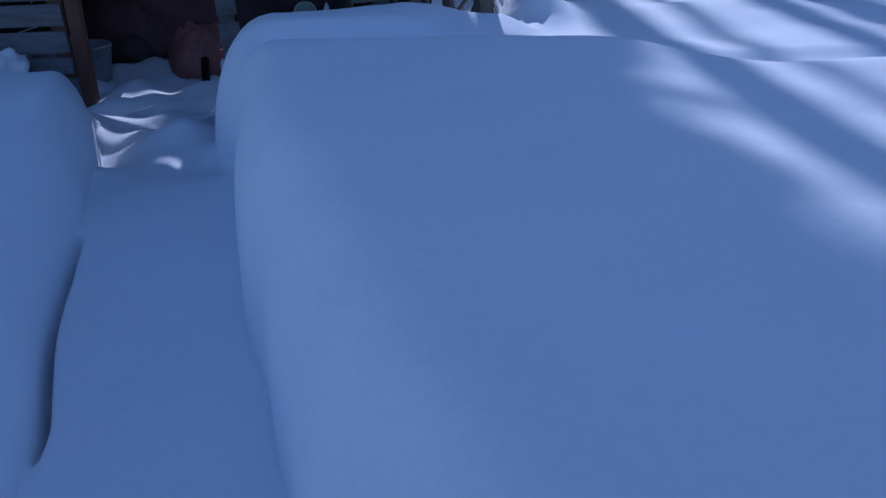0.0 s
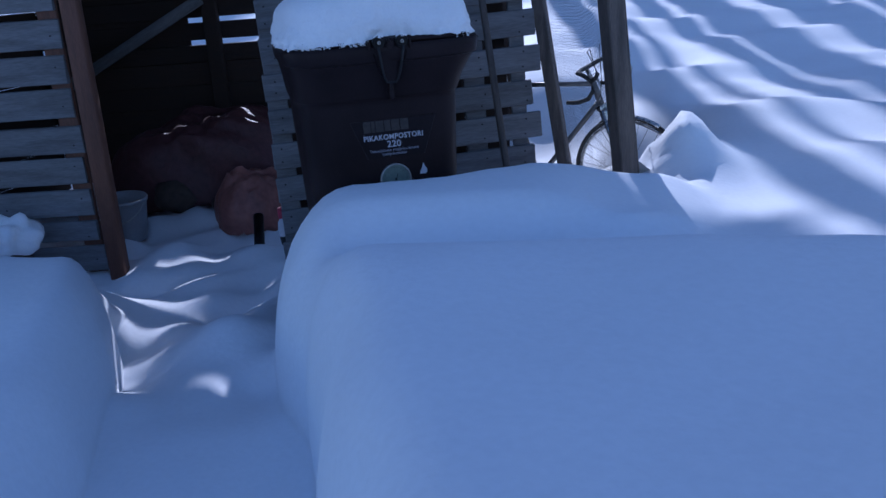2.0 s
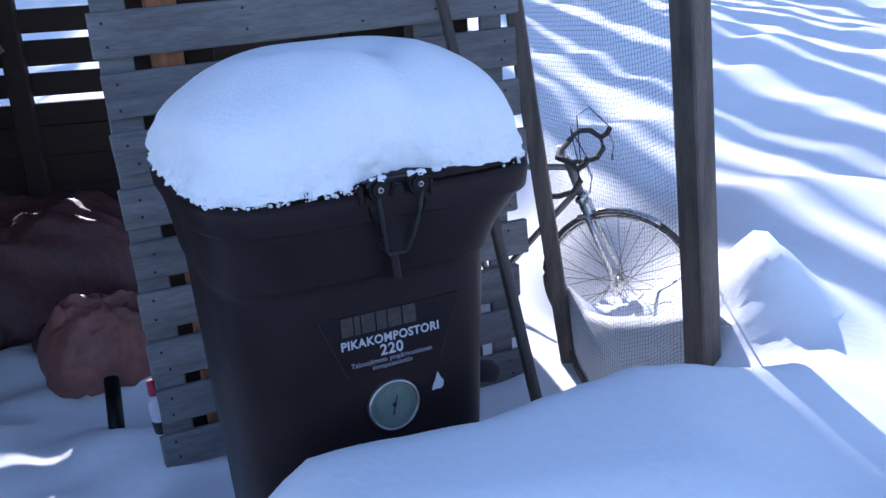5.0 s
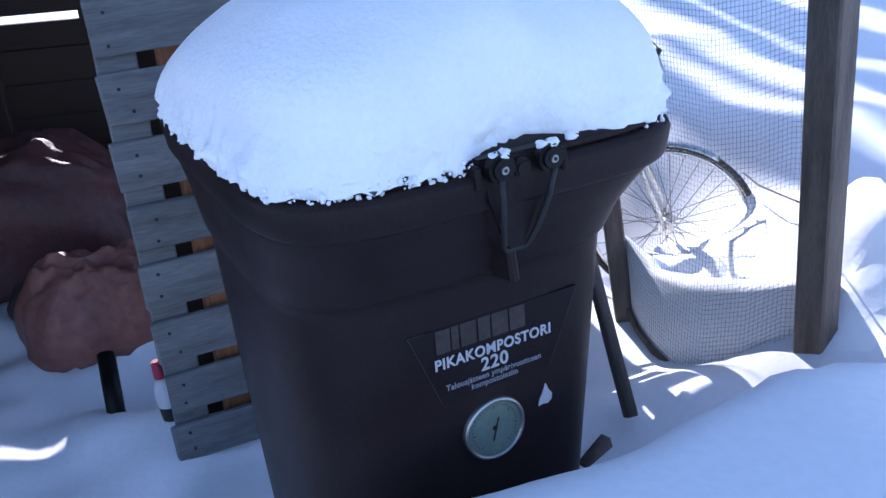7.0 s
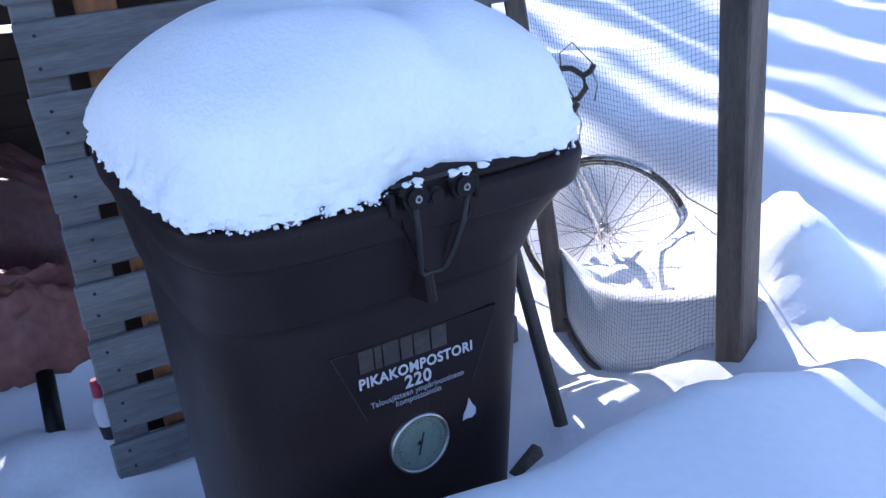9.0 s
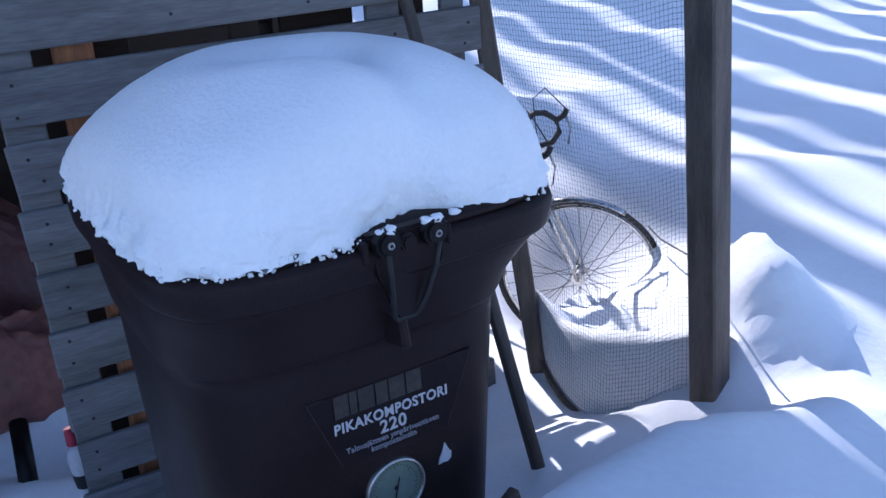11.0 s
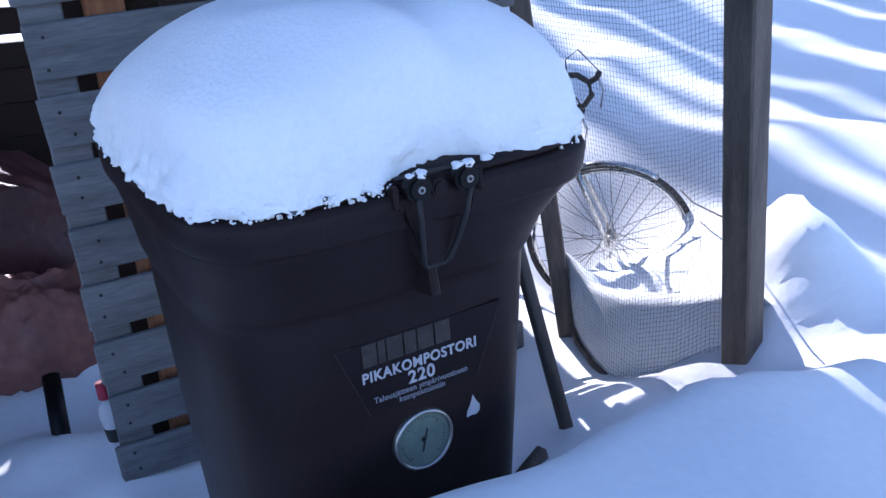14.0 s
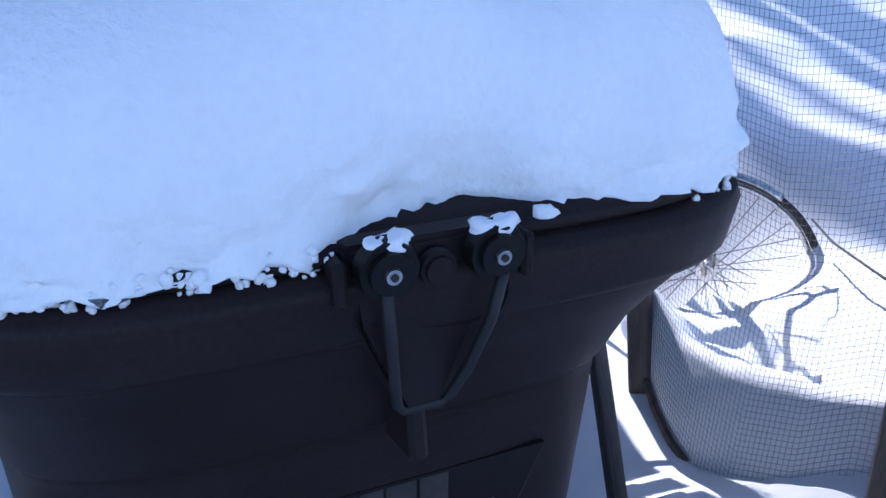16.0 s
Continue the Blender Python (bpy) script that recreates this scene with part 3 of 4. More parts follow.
def left_wall():
    t = thing("wall_left", LEFT_WALL, "grey weathered pallet boards beside the shed opening", "pallet wall", kind="structure")
    rng = random.Random(9)
    for i, (hi, lo) in enumerate(zip(LGAPS, LGAPS[1:])):
        w = hi - lo - (0.024 if i % 2 else 0.036)
        b = board(1.55, w, 0.022, 40 + i, t, "slat", pose(-1.57 + rng.uniform(-0.01, 0.012), 0, (hi + lo) / 2, 0, rng.uniform(-0.2, 0.5), 0), grey_wood)
        for x in (1.50, 1.10, 0.65):
            part("nail", cylinder(0.0045, 0.0045, 0.003, pose(x, -0.0115, rng.uniform(-0.03, 0.03), 90), 8), black_metal, b)
    for x in (-0.075, -0.62, -1.2):
        part("stringer", box((0.10, 0.022, 1.95), pose(x, 0.0245, 1.07), 0.004), brown_wood, t)


left_wall()

door_post = whole("door_post", box((0.085, 0.07, 2.25), None, 0.006), brown_wood, "reddish-brown wooden post at the shed opening", "post",
                  pose(-2.345, 5.005, 1.14, 0, 0.6, 8))

# ---- shed: back wall of dark slats, side walls, assumed roof out of view ----
BACK = pose(-2.5, 7.10, 0, 0, 0, 8)


def back_wall():
    t = thing("wall_back", BACK, "dark stained slatted back wall of the shed", "slatted wall", kind="structure")
    rng = random.Random(12)
    edges = (2.62, 2.34, 2.06, 1.92, 1.76, 1.60, 1.435, 1.27, 1.115, 0.96, 0.80, 0.64, 0.48, 0.32, 0.16)
    for i, (hi, lo) in enumerate(zip(edges, edges[1:])):
        gap = 0.045 if 1.38 < lo < 2.0 else 0.036 if 0.9 < lo < 1.3 else 0.0015
        ls, rs = -1.35, 2.05
        board(rs - ls, hi - lo - gap, 0.022, 80 + i, t, "slat", pose(ls, 0, (hi + lo) / 2 - gap / 2), dark_wood)
        # Strips added over these gaps, leaving two openings for the sun.
        if 0.9 < lo < 1.3:
            for a, b in ((ls, -0.27), (0.36, 0.62), (0.84, rs)):
                part("backing_board", box((b - a, 0.02, 0.09), pose((a + b) / 2, 0.024, hi - 0.018), 0.003), dark_wood, t)
    for x in (-1.2, -0.08, 0.75, 1.7):
        part("stud", box((0.105, 0.07, 2.5), pose(x, -0.048, 1.35), 0.005), dark_wood, t)


back_wall()
whole("brace", box((1.18, 0.03, 0.075), None, 0.004), grey_wood, "grey diagonal wooden brace in the shed", "brace", pose(-3.09, 6.84, 1.13, 0, -27, 8))


def side_wall(name, x0, y0, x1, y1, label):
    d = Vector((x1 - x0, y1 - y0, 0))
    ang = math.degrees(math.atan2(d.y, d.x))
    t = thing(name, pose(x0, y0, 0, 0, 0, ang), label, "slatted wall", kind="structure")
    for i in range(15):
        board(d.length, 0.150 if i > 5 else 0.158, 0.022, 120 + i, t, "slat", pose(0, 0, 0.17 + 0.163 * i), dark_wood)


side_wall("wall_side", -3.92, 4.80, -3.84, 6.90, "dark slatted side wall of the shed")

# Unseen roof and snow: right end cut back so sun reaches the gate post.
roof = thing("roof", pose(-2.0, 6.1, 2.42, -3.0, 0, 12), "low dark board roof assumed over the shed, out of view", "roof", kind="structure")
for i in range(15):
    part("plank", box((0.262, 2.95, 0.03), pose(-2.1 + 0.27 * i, 0, 0.0), 0.004), roof_mat, roof)
for y in (-1.2, 0.0, 1.2):
    part("rafter", box((4.03, 0.05, 0.12), pose(-0.135, y, -0.08), 0.004), dark_wood, roof)
bm = bmesh.new()
wv = waves(31, 12, 0.3, 1.2)
nx, ny = 40, 28
grid = [[bm.verts.new((-2.2 + 4.05 * i / nx, -1.5 + 3.0 * j / ny,
         0.02 + 0.38 * (1 - abs(2 * i / nx - 1) ** 8) * (1 - abs(2 * j / ny - 1) ** 6) * (1 + 0.1 * float(wv(i * 0.1, j * 0.1))))) for j in range(ny + 1)] for i in range(nx + 1)]
for i in range(nx):
    for j in range(ny):
        bm.faces.new((grid[i][j], grid[i + 1][j], grid[i + 1][j + 1], grid[i][j + 1]))
rim = [e for e in bm.edges if e.is_boundary]
bmesh.ops.contextual_create(bm, geom=rim)
whole("roof_snow", bm, snow_mat, "thick snow assumed on the unseen shed roof", "snow", pose(-2.0, 6.1, 2.42, -3.0, 0, 12))


# ---- gate leaf with wire mesh beside the pallets ----
def gate():
    t = thing("mesh_gate", pose(0.0, 0.0, 0.0), "leaning wooden gate frame covered with wire mesh", "gate")
    # aged square post with a batten on its outer side
    base, top = Vector((0.255, 4.66, 0.30)), Vector((0.140, 4.63, 1.83))
    d = top - base
    lean = Matrix.Translation((base + top) / 2) @ d.to_track_quat("Z", "Y").to_matrix().to_4x4() @ pose(0, 0, 0, 0, 0, 110)
    part("post", box((0.075, 0.075, d.length + 0.12), lean, 0.005), post_wood, t)
    part("batten", box((0.022, 0.050, d.length + 0.10), lean @ pose(0.0, 0.0, 0.0) @ pose(0.050, 0.008, 0), 0.003), post_wood, t)
    base2, top2 = Vector((-0.012, 5.42, 0.18)), Vector((-0.215, 5.45, 1.78))
    d2 = top2 - base2
    lean2 = Matrix.Translation((base2 + top2) / 2) @ d2.to_track_quat("Z", "Y").to_matrix().to_4x4()
    part("post", box((0.075, 0.06, d2.length), lean2, 0.005), post_wood, t)
    # top rail
    a, c = Vector((0.155, 4.66, 1.80)), Vector((-0.225, 5.45, 1.84))
    dr = c - a
    rail = Matrix.Translation((a + c) / 2) @ dr.to_track_quat("X", "Z").to_matrix().to_4x4()
    part("top_rail", box((dr.length, 0.05, 0.15), rail, 0.005), post_wood, t)
    # woven wire: squares of 1.3 cm
    n = 66
    def at(s, h):
        lo, hi = base.lerp(base2, s), top.lerp(top2, s)
        lo.z = 0.46 - 0.23 * float(sstep(0.0, 0.42, s)) + 0.03 * float(sstep(0.8, 1.0, s))
        p = lo.lerp(hi, h)
        belly = math.sin(PI * s) * 0.09 * max(0.0, 1 - h * 2.6)
        return p - Vector((0.90, 0.43, 0)) * belly
    for i in range(n + 1):
        s = i / n
        part("wire", tube([at(s, h) for h in (0, 0.06, 0.12, 0.2, 0.3, 0.4, 1.0)], 0.00042, 4), mesh_wire, t)
    rows = 112
    for j in range(rows + 1):
        h = j / rows
        part("wire", tube([at(s, h) for s in (0, 0.12, 0.25, 0.42, 0.58, 0.75, 0.88, 1.0)], 0.00042, 4), mesh_wire, t)
    part("hem", tube([at(s, 0.0) for s in (0, 0.1, 0.2, 0.3, 0.5, 0.7, 0.85, 1.0)], 0.011, 6), post_wood, t, "dark lower edge of the mesh")
    return at


mesh_at = gate()
# snow banked up behind the mesh, which holds its front
bm = bmesh.new()
cols, rows = 44, 40
grid = []
for i in range(cols + 1):
    s = i / cols
    top = float(np.interp(s, (0, 0.14, 0.28, 0.55, 0.78, 1.0), (0.70, 0.645, 0.60, 0.52, 0.475, 0.50)))
    row = []
    for j in range(9):
        f = j / 8
        zlo = mesh_at(s, 0).z - 0.03
        z = zlo + (top - zlo) * f
        h = max(0.0, (z - mesh_at(s, 0).z) / (mesh_at(s, 1).z - mesh_at(s, 0).z))
        p = mesh_at(s, h) + Vector((0.90, 0.43, 0)) * (0.012 + 0.02 * f ** 4)
        row.append(bm.verts.new((p.x, p.y, z)))
    edge = Vector(row[-1].co)
    for j in range(1, rows + 1):
        v = j / rows
        d = 1.0 * v ** 1.4
        q = edge + Vector((0.62, 0.78, 0)).lerp(Vector((0.85, 0.52, 0)), 1 - s) * d
        n1 = noise.noise(Vector((q.x * 4, q.y * 4, 1))) * 0.06 + noise.noise(Vector((q.x * 11, q.y * 11, 5))) * 0.034
        base = 0.54 * (1 - s) + 0.30 * s
        z = edge.z * (1 - v) + base * v + n1 * math.sin(PI * min(1, v * 1.4 + 0.1)) - 0.30 * v ** 4 - 0.05 * math.exp(-((v - 0.25) / 0.15) ** 2)
        z -= 0.09 * math.exp(-((q.x - 0.32) / 0.3) ** 2 - ((q.y - 5.97) / 0.3) ** 2)
        row.append(bm.verts.new((q.x, q.y, z)))
    grid.append(row)
for i in range(cols):
    for j in range(len(grid[0]) - 1):
        bm.faces.new((grid[i][j], grid[i + 1][j], grid[i + 1][j + 1], grid[i][j + 1]))
whole("snow_bank", bm, fluff_mat, "lumpy bank of snow held back by the wire mesh", "snow")
bm = bmesh.new()
bmesh.ops.create_icosphere(bm, subdivisions=4, radius=0.115)
wv = waves(41, 16, 2.0, 7.0)
for v in bm.verts:
    v.co *= 1 + 0.05 * float(wv(v.co.x + v.co.z, v.co.y - v.co.z))
    if v.co.z < 0:
        v.co.z *= 0.8
        k = 1 - 0.35 * (-v.co.z / 0.1)
        v.co.x, v.co.y = v.co.x * k, v.co.y * k
whole("snow_ball", bm, snow_mat, "round ball of snow sitting on the gate post", "snow", pose(0.135, 4.63, 1.985))

# thin stick leaning on the pallets beside the bin
a, c = Vector((-0.225, 4.60, 0.40)), Vector((-0.43, 5.275, 1.57))
bm = box((0.030, 0.028, (c - a).length), None, 0.003)
whole("stick", bm, post_wood, "thin dark wooden stick leaning beside the bin", "stick", Matrix.Translation((a + c) / 2) @ (c - a).to_track_quat("Z", "X").to_matrix().to_4x4())


# ---- racing bicycle, sunk in the snow behind the mesh ----
def bicycle():
    """Its own frame: x forward, z up, the front hub at the origin."""
    t = thing("bicycle", pose(0.292, 5.95, 0.305, 6, 0, -24), "old grey racing bicycle sunk in the snow behind wire mesh", "bicycle")
    R = 0.315

    def wheel(cx):
        tyre = part("wheel", tube([(cx + (R + 0.012) * math.cos(a), 0, (R + 0.012) * math.sin(a)) for a in [2 * PI * i / 56 for i in range(56)]], 0.0125, 8, closed=True), rubber, t, smooth=True)
        part("rim", tube([(cx + (R - 0.010) * math.cos(a), 0, (R - 0.010) * math.sin(a)) for a in [2 * PI * i / 56 for i in range(56)]], 0.0085, 6, closed=True), chrome, tyre, "tarnished chrome rim", smooth=True)
        part("hub", cylinder(0.020, 0.020, 0.085, pose(cx, 0, 0, 90), 16), chrome, tyre)
        for sd in (-1, 1):
            part("flange", cylinder(0.030, 0.030, 0.004, pose(cx, sd * 0.034, 0, 90), 20), chrome, tyre)
        for i in range(32):
            a = 2 * PI * i / 32
            sd = 1 if i % 2 else -1
            b = a + (0.85 if (i // 2) % 2 else -0.85)
            p = (cx + 0.028 * math.cos(b), sd * 0.034, 0.028 * math.sin(b))
            q = (cx + (R - 0.012) * math.cos(a), 0, (R - 0.012) * math.sin(a))
            part("spoke", tube([p, q], 0.0014, 4), spoke_mat, tyre)
        return tyre
    wheel(0.0)
    wheel(-1.0)
    head_lo, head_hi = Vector((-0.155, 0, 0.40)), Vector((-0.205, 0, 0.545))
    bb, seat_top = Vector((-0.585, 0, -0.06)), Vector((-0.745, 0, 0.50))
    for sd in (-1, 1):
        part("fork_blade", tube([(0, sd * 0.048, 0), (-0.03, sd * 0.050, 0.09), (-0.085, sd * 0.045, 0.22), (-0.145, sd * 0.035, 0.375)], 0.011, 8, radii=[0.007, 0.009, 0.012, 0.013]), chrome, t, "chrome fork blade", smooth=True)
        part("seat_stay", tube([(-1.0, sd * 0.055, 0), seat_top + Vector((0.01, sd * 0.02, -0.03))], 0.008, 8), frame_paint, t, smooth=True)
        part("chain_stay", tube([(-1.0, sd * 0.055, 0), bb + Vector((0, sd * 0.03, 0))], 0.010, 8), frame_paint, t, smooth=True)
    part("fork_crown", box((0.035, 0.10, 0.03), pose(-0.150, 0, 0.385, 0, -19, 0), 0.008), chrome, t)
    part("head_tube", tube([head_lo, head_hi], 0.0185, 12), frame_paint, t, smooth=True)
    part("top_tube", tube([head_hi - Vector((0, 0, 0.03)), seat_top], 0.0135, 10), frame_paint, t, smooth=True)
    part("down_tube", tube([head_lo + Vector((0, 0, 0.03)), bb], 0.0150, 10), frame_paint, t, smooth=True)
    part("seat_tube", tube([bb, seat_top + Vector((-0.015, 0, 0.05))], 0.0145, 10), frame_paint, t, smooth=True)
    part("seat_post", tube([seat_top, seat_top + Vector((-0.03, 0, 0.14))], 0.012, 8), chrome, t, smooth=True)
    sad = [[(-0.93 + 0.29 * u, math.copysign(1, math.cos(a)) * abs(math.cos(a)) ** 0.8 * (0.075 * (1 - u) ** 1.3 + 0.018), 0.655 + 0.022 * math.sin(a)) for a in [2 * PI * k / 16 for k in range(16)]] for u in (0, 0.1, 0.3, 0.5, 0.75, 1.0)]
    part("saddle", ring_loft(sad), rubber, t, "black saddle", smooth=True)
    stem = Vector((-0.235, 0, 0.605))
    part("stem", tube([head_hi, stem, stem + Vector((0.030, 0, 0.012))], 0.0125, 8), chrome, t, smooth=True)
    c = stem + Vector((0.030, 0, 0.012))
    bar = []
    for sd in (-1, 1):
        pts = [c, c + Vector((0, sd * 0.12, 0.002)), c + Vector((0.01, sd * 0.185, 0)), c + Vector((0.05, sd * 0.205, -0.005)), c + Vector((0.095, sd * 0.208, -0.035)),
               c + Vector((0.105, sd * 0.21, -0.085)), c + Vector((0.075, sd * 0.212, -0.130)), c + Vector((0.015, sd * 0.215, -0.150)), c + Vector((-0.05, sd * 0.215, -0.152))]
        b = part("handlebar", tube(pts, 0.012, 8), rubber, t, "black taped drop handlebar", smooth=True)
        part("brake_hood", tube([pts[4], pts[4] + Vector((0.03, 0, 0.02)), pts[4] + Vector((0.04, 0, 0.045))], 0.012, 8), rubber, b, smooth=True)
        part("brake_lever", tube([pts[4] + Vector((0.035, 0, 0.02)), pts[4] + Vector((0.055, 0, -0.03)), pts[4] + Vector((0.045, 0, -0.10))], 0.005, 6), chrome, b, smooth=True)
        part("brake_cable", tube([pts[4] + Vector((0.04, 0, 0.045)), c + Vector((0.06, sd * 0.16, 0.11)), c + Vector((0.03, sd * 0.06, 0.10)), Vector((-0.15, sd * 0.01, 0.50))], 0.0025, 5), black_metal, b, smooth=True)
    mud = []
    for k in range(15):
        a = radians(58 + 62 * k / 14)
        mud.append([((R + 0.028 + dz) * math.cos(a), w, (R + 0.028 + dz) * math.sin(a)) for w, dz in ((-0.022, -0.008), (0, 0.003), (0.022, -0.008), (0.021, -0.010), (0, 0.001), (-0.021, -0.010))])
    part("mudguard", ring_loft(mud), chrome, t, "short metal mudguard", smooth=True)
    part("brake_caliper", box((0.03, 0.07, 0.06), pose(-0.125, 0, 0.345, 0, -19, 0), 0.012), chrome, t)
    part("crank", box((0.17, 0.012, 0.022), bb_pose(bb, 0.055, 35), 0.005), chrome, t)
    part("chainring", cylinder(0.085, 0.085, 0.004, pose(bb.x, -0.045, bb.z, 90), 36), chrome, t)
    return t


def bb_pose(bb, y, deg):
    return pose(bb.x, -y, bb.z, 0, -deg, 0) @ pose(0.08, 0, 0)


bicycle()

# ---- things inside the shed ----
def cloth_heap(name, m, size, seed, mat, label, category):
    """A crumpled cover thrown over something: a lumpy closed shell."""
    wv, wf = waves(seed, 18, 0.7, 3.0), waves(seed + 1, 18, 3, 9)
    bm = bmesh.new()
    rows, cols = 40, 120
    rings = []
    for j in range(rows):
        s = j / (rows - 1)
        ring = []
        for i in range(cols):
            a = 2 * PI * i / cols
            c, sn = math.cos(a), math.sin(a)
            k = (abs(c) ** 2.8 + abs(sn) ** 2.8) ** (-1 / 2.8)
            rr = math.cos(s * PI / 2) ** 0.5
            fold = 1 + 0.06 * float(wv(c * 0.8 + s, sn * 0.8)) + 0.014 * math.sin(a * 11 + 3 * s) * (1 - s)
            z = math.sin(s * PI / 2) ** 0.9 * (1 + 0.10 * float(wv(c * rr * 0.7, sn * rr * 0.7 + 4)))
            ring.append((size[0] * k * c * rr * fold, size[1] * k * sn * rr * fold, size[2] * z + 0.01 * float(wf(c * rr, sn * rr)) - 0.06 * size[2] * abs(noise.noise(Vector((c * rr * 2.0 + seed, sn * rr * 2.0, z * 2.0)))) ** 0.7 + 0.01))
        rings.append(ring)
    ring_loft(rings, True, True, bm)
    return whole(name, bm, mat, label, category, m)


cloth_heap("tarpaulin", pose(-2.42, 6.42, 0.14, 0, 0, 20), (0.66, 0.34, 0.52), 61, red_cloth, "dusty dark-red tarpaulin thrown over a pile in the shed", "tarpaulin")
cloth_heap("plastic_sack", pose(-1.88, 5.84, 0.10, 0, 0, 30), (0.27, 0.22, 0.31), 65, pink_cloth, "crumpled salmon-red plastic sack leaning in the shed", "sack")


def bucket():
    t = thing("bucket", pose(-2.58, 5.52, ground_z(-2.58, 5.52) - 0.01, 3, 4, 0), "pale grey plastic bucket standing in the snow", "bucket")
    out = [(0.0, 0.095), (0.006, 0.100), (0.20, 0.118), (0.232, 0.121), (0.234, 0.128), (0.252, 0.130), (0.256, 0.127), (0.254, 0.120), (0.20, 0.113), (0.02, 0.096)]
    part("shell", ring_loft([[(r * math.cos(2 * PI * i / 40), r * math.sin(2 * PI * i / 40), z) for i in range(40)] for z, r in out]), bucket_mat, t, smooth=True)
    part("handle", tube([(0.130 * math.cos(a), -0.02 - 0.125 * math.sin(a), 0.235 - 0.10 * math.sin(a)) for a in [PI * k / 14 for k in range(15)]], 0.0035, 6), steel, t, smooth=True)


bucket()
whole("pipe", tube([(-1.635, 5.15, 0.10), (-1.70, 5.36, 0.28)], 0.028, 12), plastic_black, "short black plastic pipe standing in the snow", "pipe")


def bottle():
    t = thing("bottle", pose(-1.435, 5.085, ground_z(-1.435, 5.085), 2, -6, 0), "white plastic bottle with a crimson cap", "bottle")
    prof = [(0.0, 0.030), (0.01, 0.034), (0.13, 0.034), (0.16, 0.026), (0.178, 0.013)]
    part("flask", ring_loft([[(r * math.cos(2 * PI * i / 24), r * math.sin(2 * PI * i / 24), z) for i in range(24)] for z, r in prof]), white_plastic, t, smooth=True)
    part("cap", cylinder(0.020, 0.014, 0.055, pose(0, 0, 0.205), 18, bevel=0.003), pinkred, t, "crimson spray cap")
    part("band", cylinder(0.0348, 0.0348, 0.045, pose(0, 0, 0.065), 24), black_metal, t, "dark blue printed band")


bottle()


def stone(name, m, size, seed, mat, label):
    bm = bmesh.new()
    bmesh.ops.create_icosphere(bm, subdivisions=3, radius=1)
    wv = waves(seed, 12, 0.4, 1.4)
    for v in bm.verts:
        k = 1 + 0.18 * float(wv(v.co.x + v.co.z * 0.7, v.co.y + 3))
        v.co = Vector((v.co.x * size[0], v.co.y * size[1], v.co.z * size[2])) * k
    return whole(name, bm, mat, label, "stone", m)


stone("stone", pose(-2.12, 5.95, 0.20), (0.12, 0.10, 0.08), 71, dark_stone, "brown stone lying in the shed")
stone("stone", pose(-2.55, 6.05, 0.22), (0.15, 0.12, 0.11), 73, dark_stone, "dark stone beside the bucket")


def stump():
    t = thing("stump", pose(-2.76, 4.74, ground_z(-2.76, 4.74) - 0.14, 0, 0, 15), "sawn log end with a cap of snow", "log")
    ring = [[(r * (1 + 0.05 * math.sin(3 * a + z * 9)) * math.cos(a), r * (1 + 0.05 * math.cos(2 * a)) * math.sin(a), z) for a in [2 * PI * k / 28 for k in range(28)]] for z, r in ((0, 0.10), (0.02, 0.105), (0.2, 0.098), (0.30, 0.098), (0.305, 0.092))]
    part("trunk", ring_loft(ring), dark_stone, t, smooth=True)


stump()
bm = bmesh.new()
bmesh.ops.create_icosphere(bm, subdivisions=4, radius=1)
wv = waves(81, 18, 0.35, 1.6)
for v in bm.verts:
    k = 1 + 0.14 * float(wv(v.co.x + v.co.z, v.co.y)) + 0.35 * noise.noise(v.co * 2.2) + 0.12 * noise.noise(v.co * 6)
    v.co = Vector((v.co.x * 0.14, v.co.y * 0.12, max(v.co.z, -0.55) * 0.115)) * k
whole("snow_lump", bm, fluff_mat, "ragged lump of snow on the log", "snow", pose(-2.76, 4.74, ground_z(-2.76, 4.74) + 0.20))

# dark board end sticking out beside the hump
whole("board_end", box((0.10, 0.03, 0.04), None, 0.004), post_wood, "dark board end sticking out of the snow", "board", pose(-0.33, 4.52, 0.36, 0, -18, 40))
whole("dark_clod", box((0.09, 0.07, 0.06), None, 0.015), rubber, "dark clod in the snow behind the bin", "clod", pose(-0.36, 4.98, 0.40, 10, 20, 30))


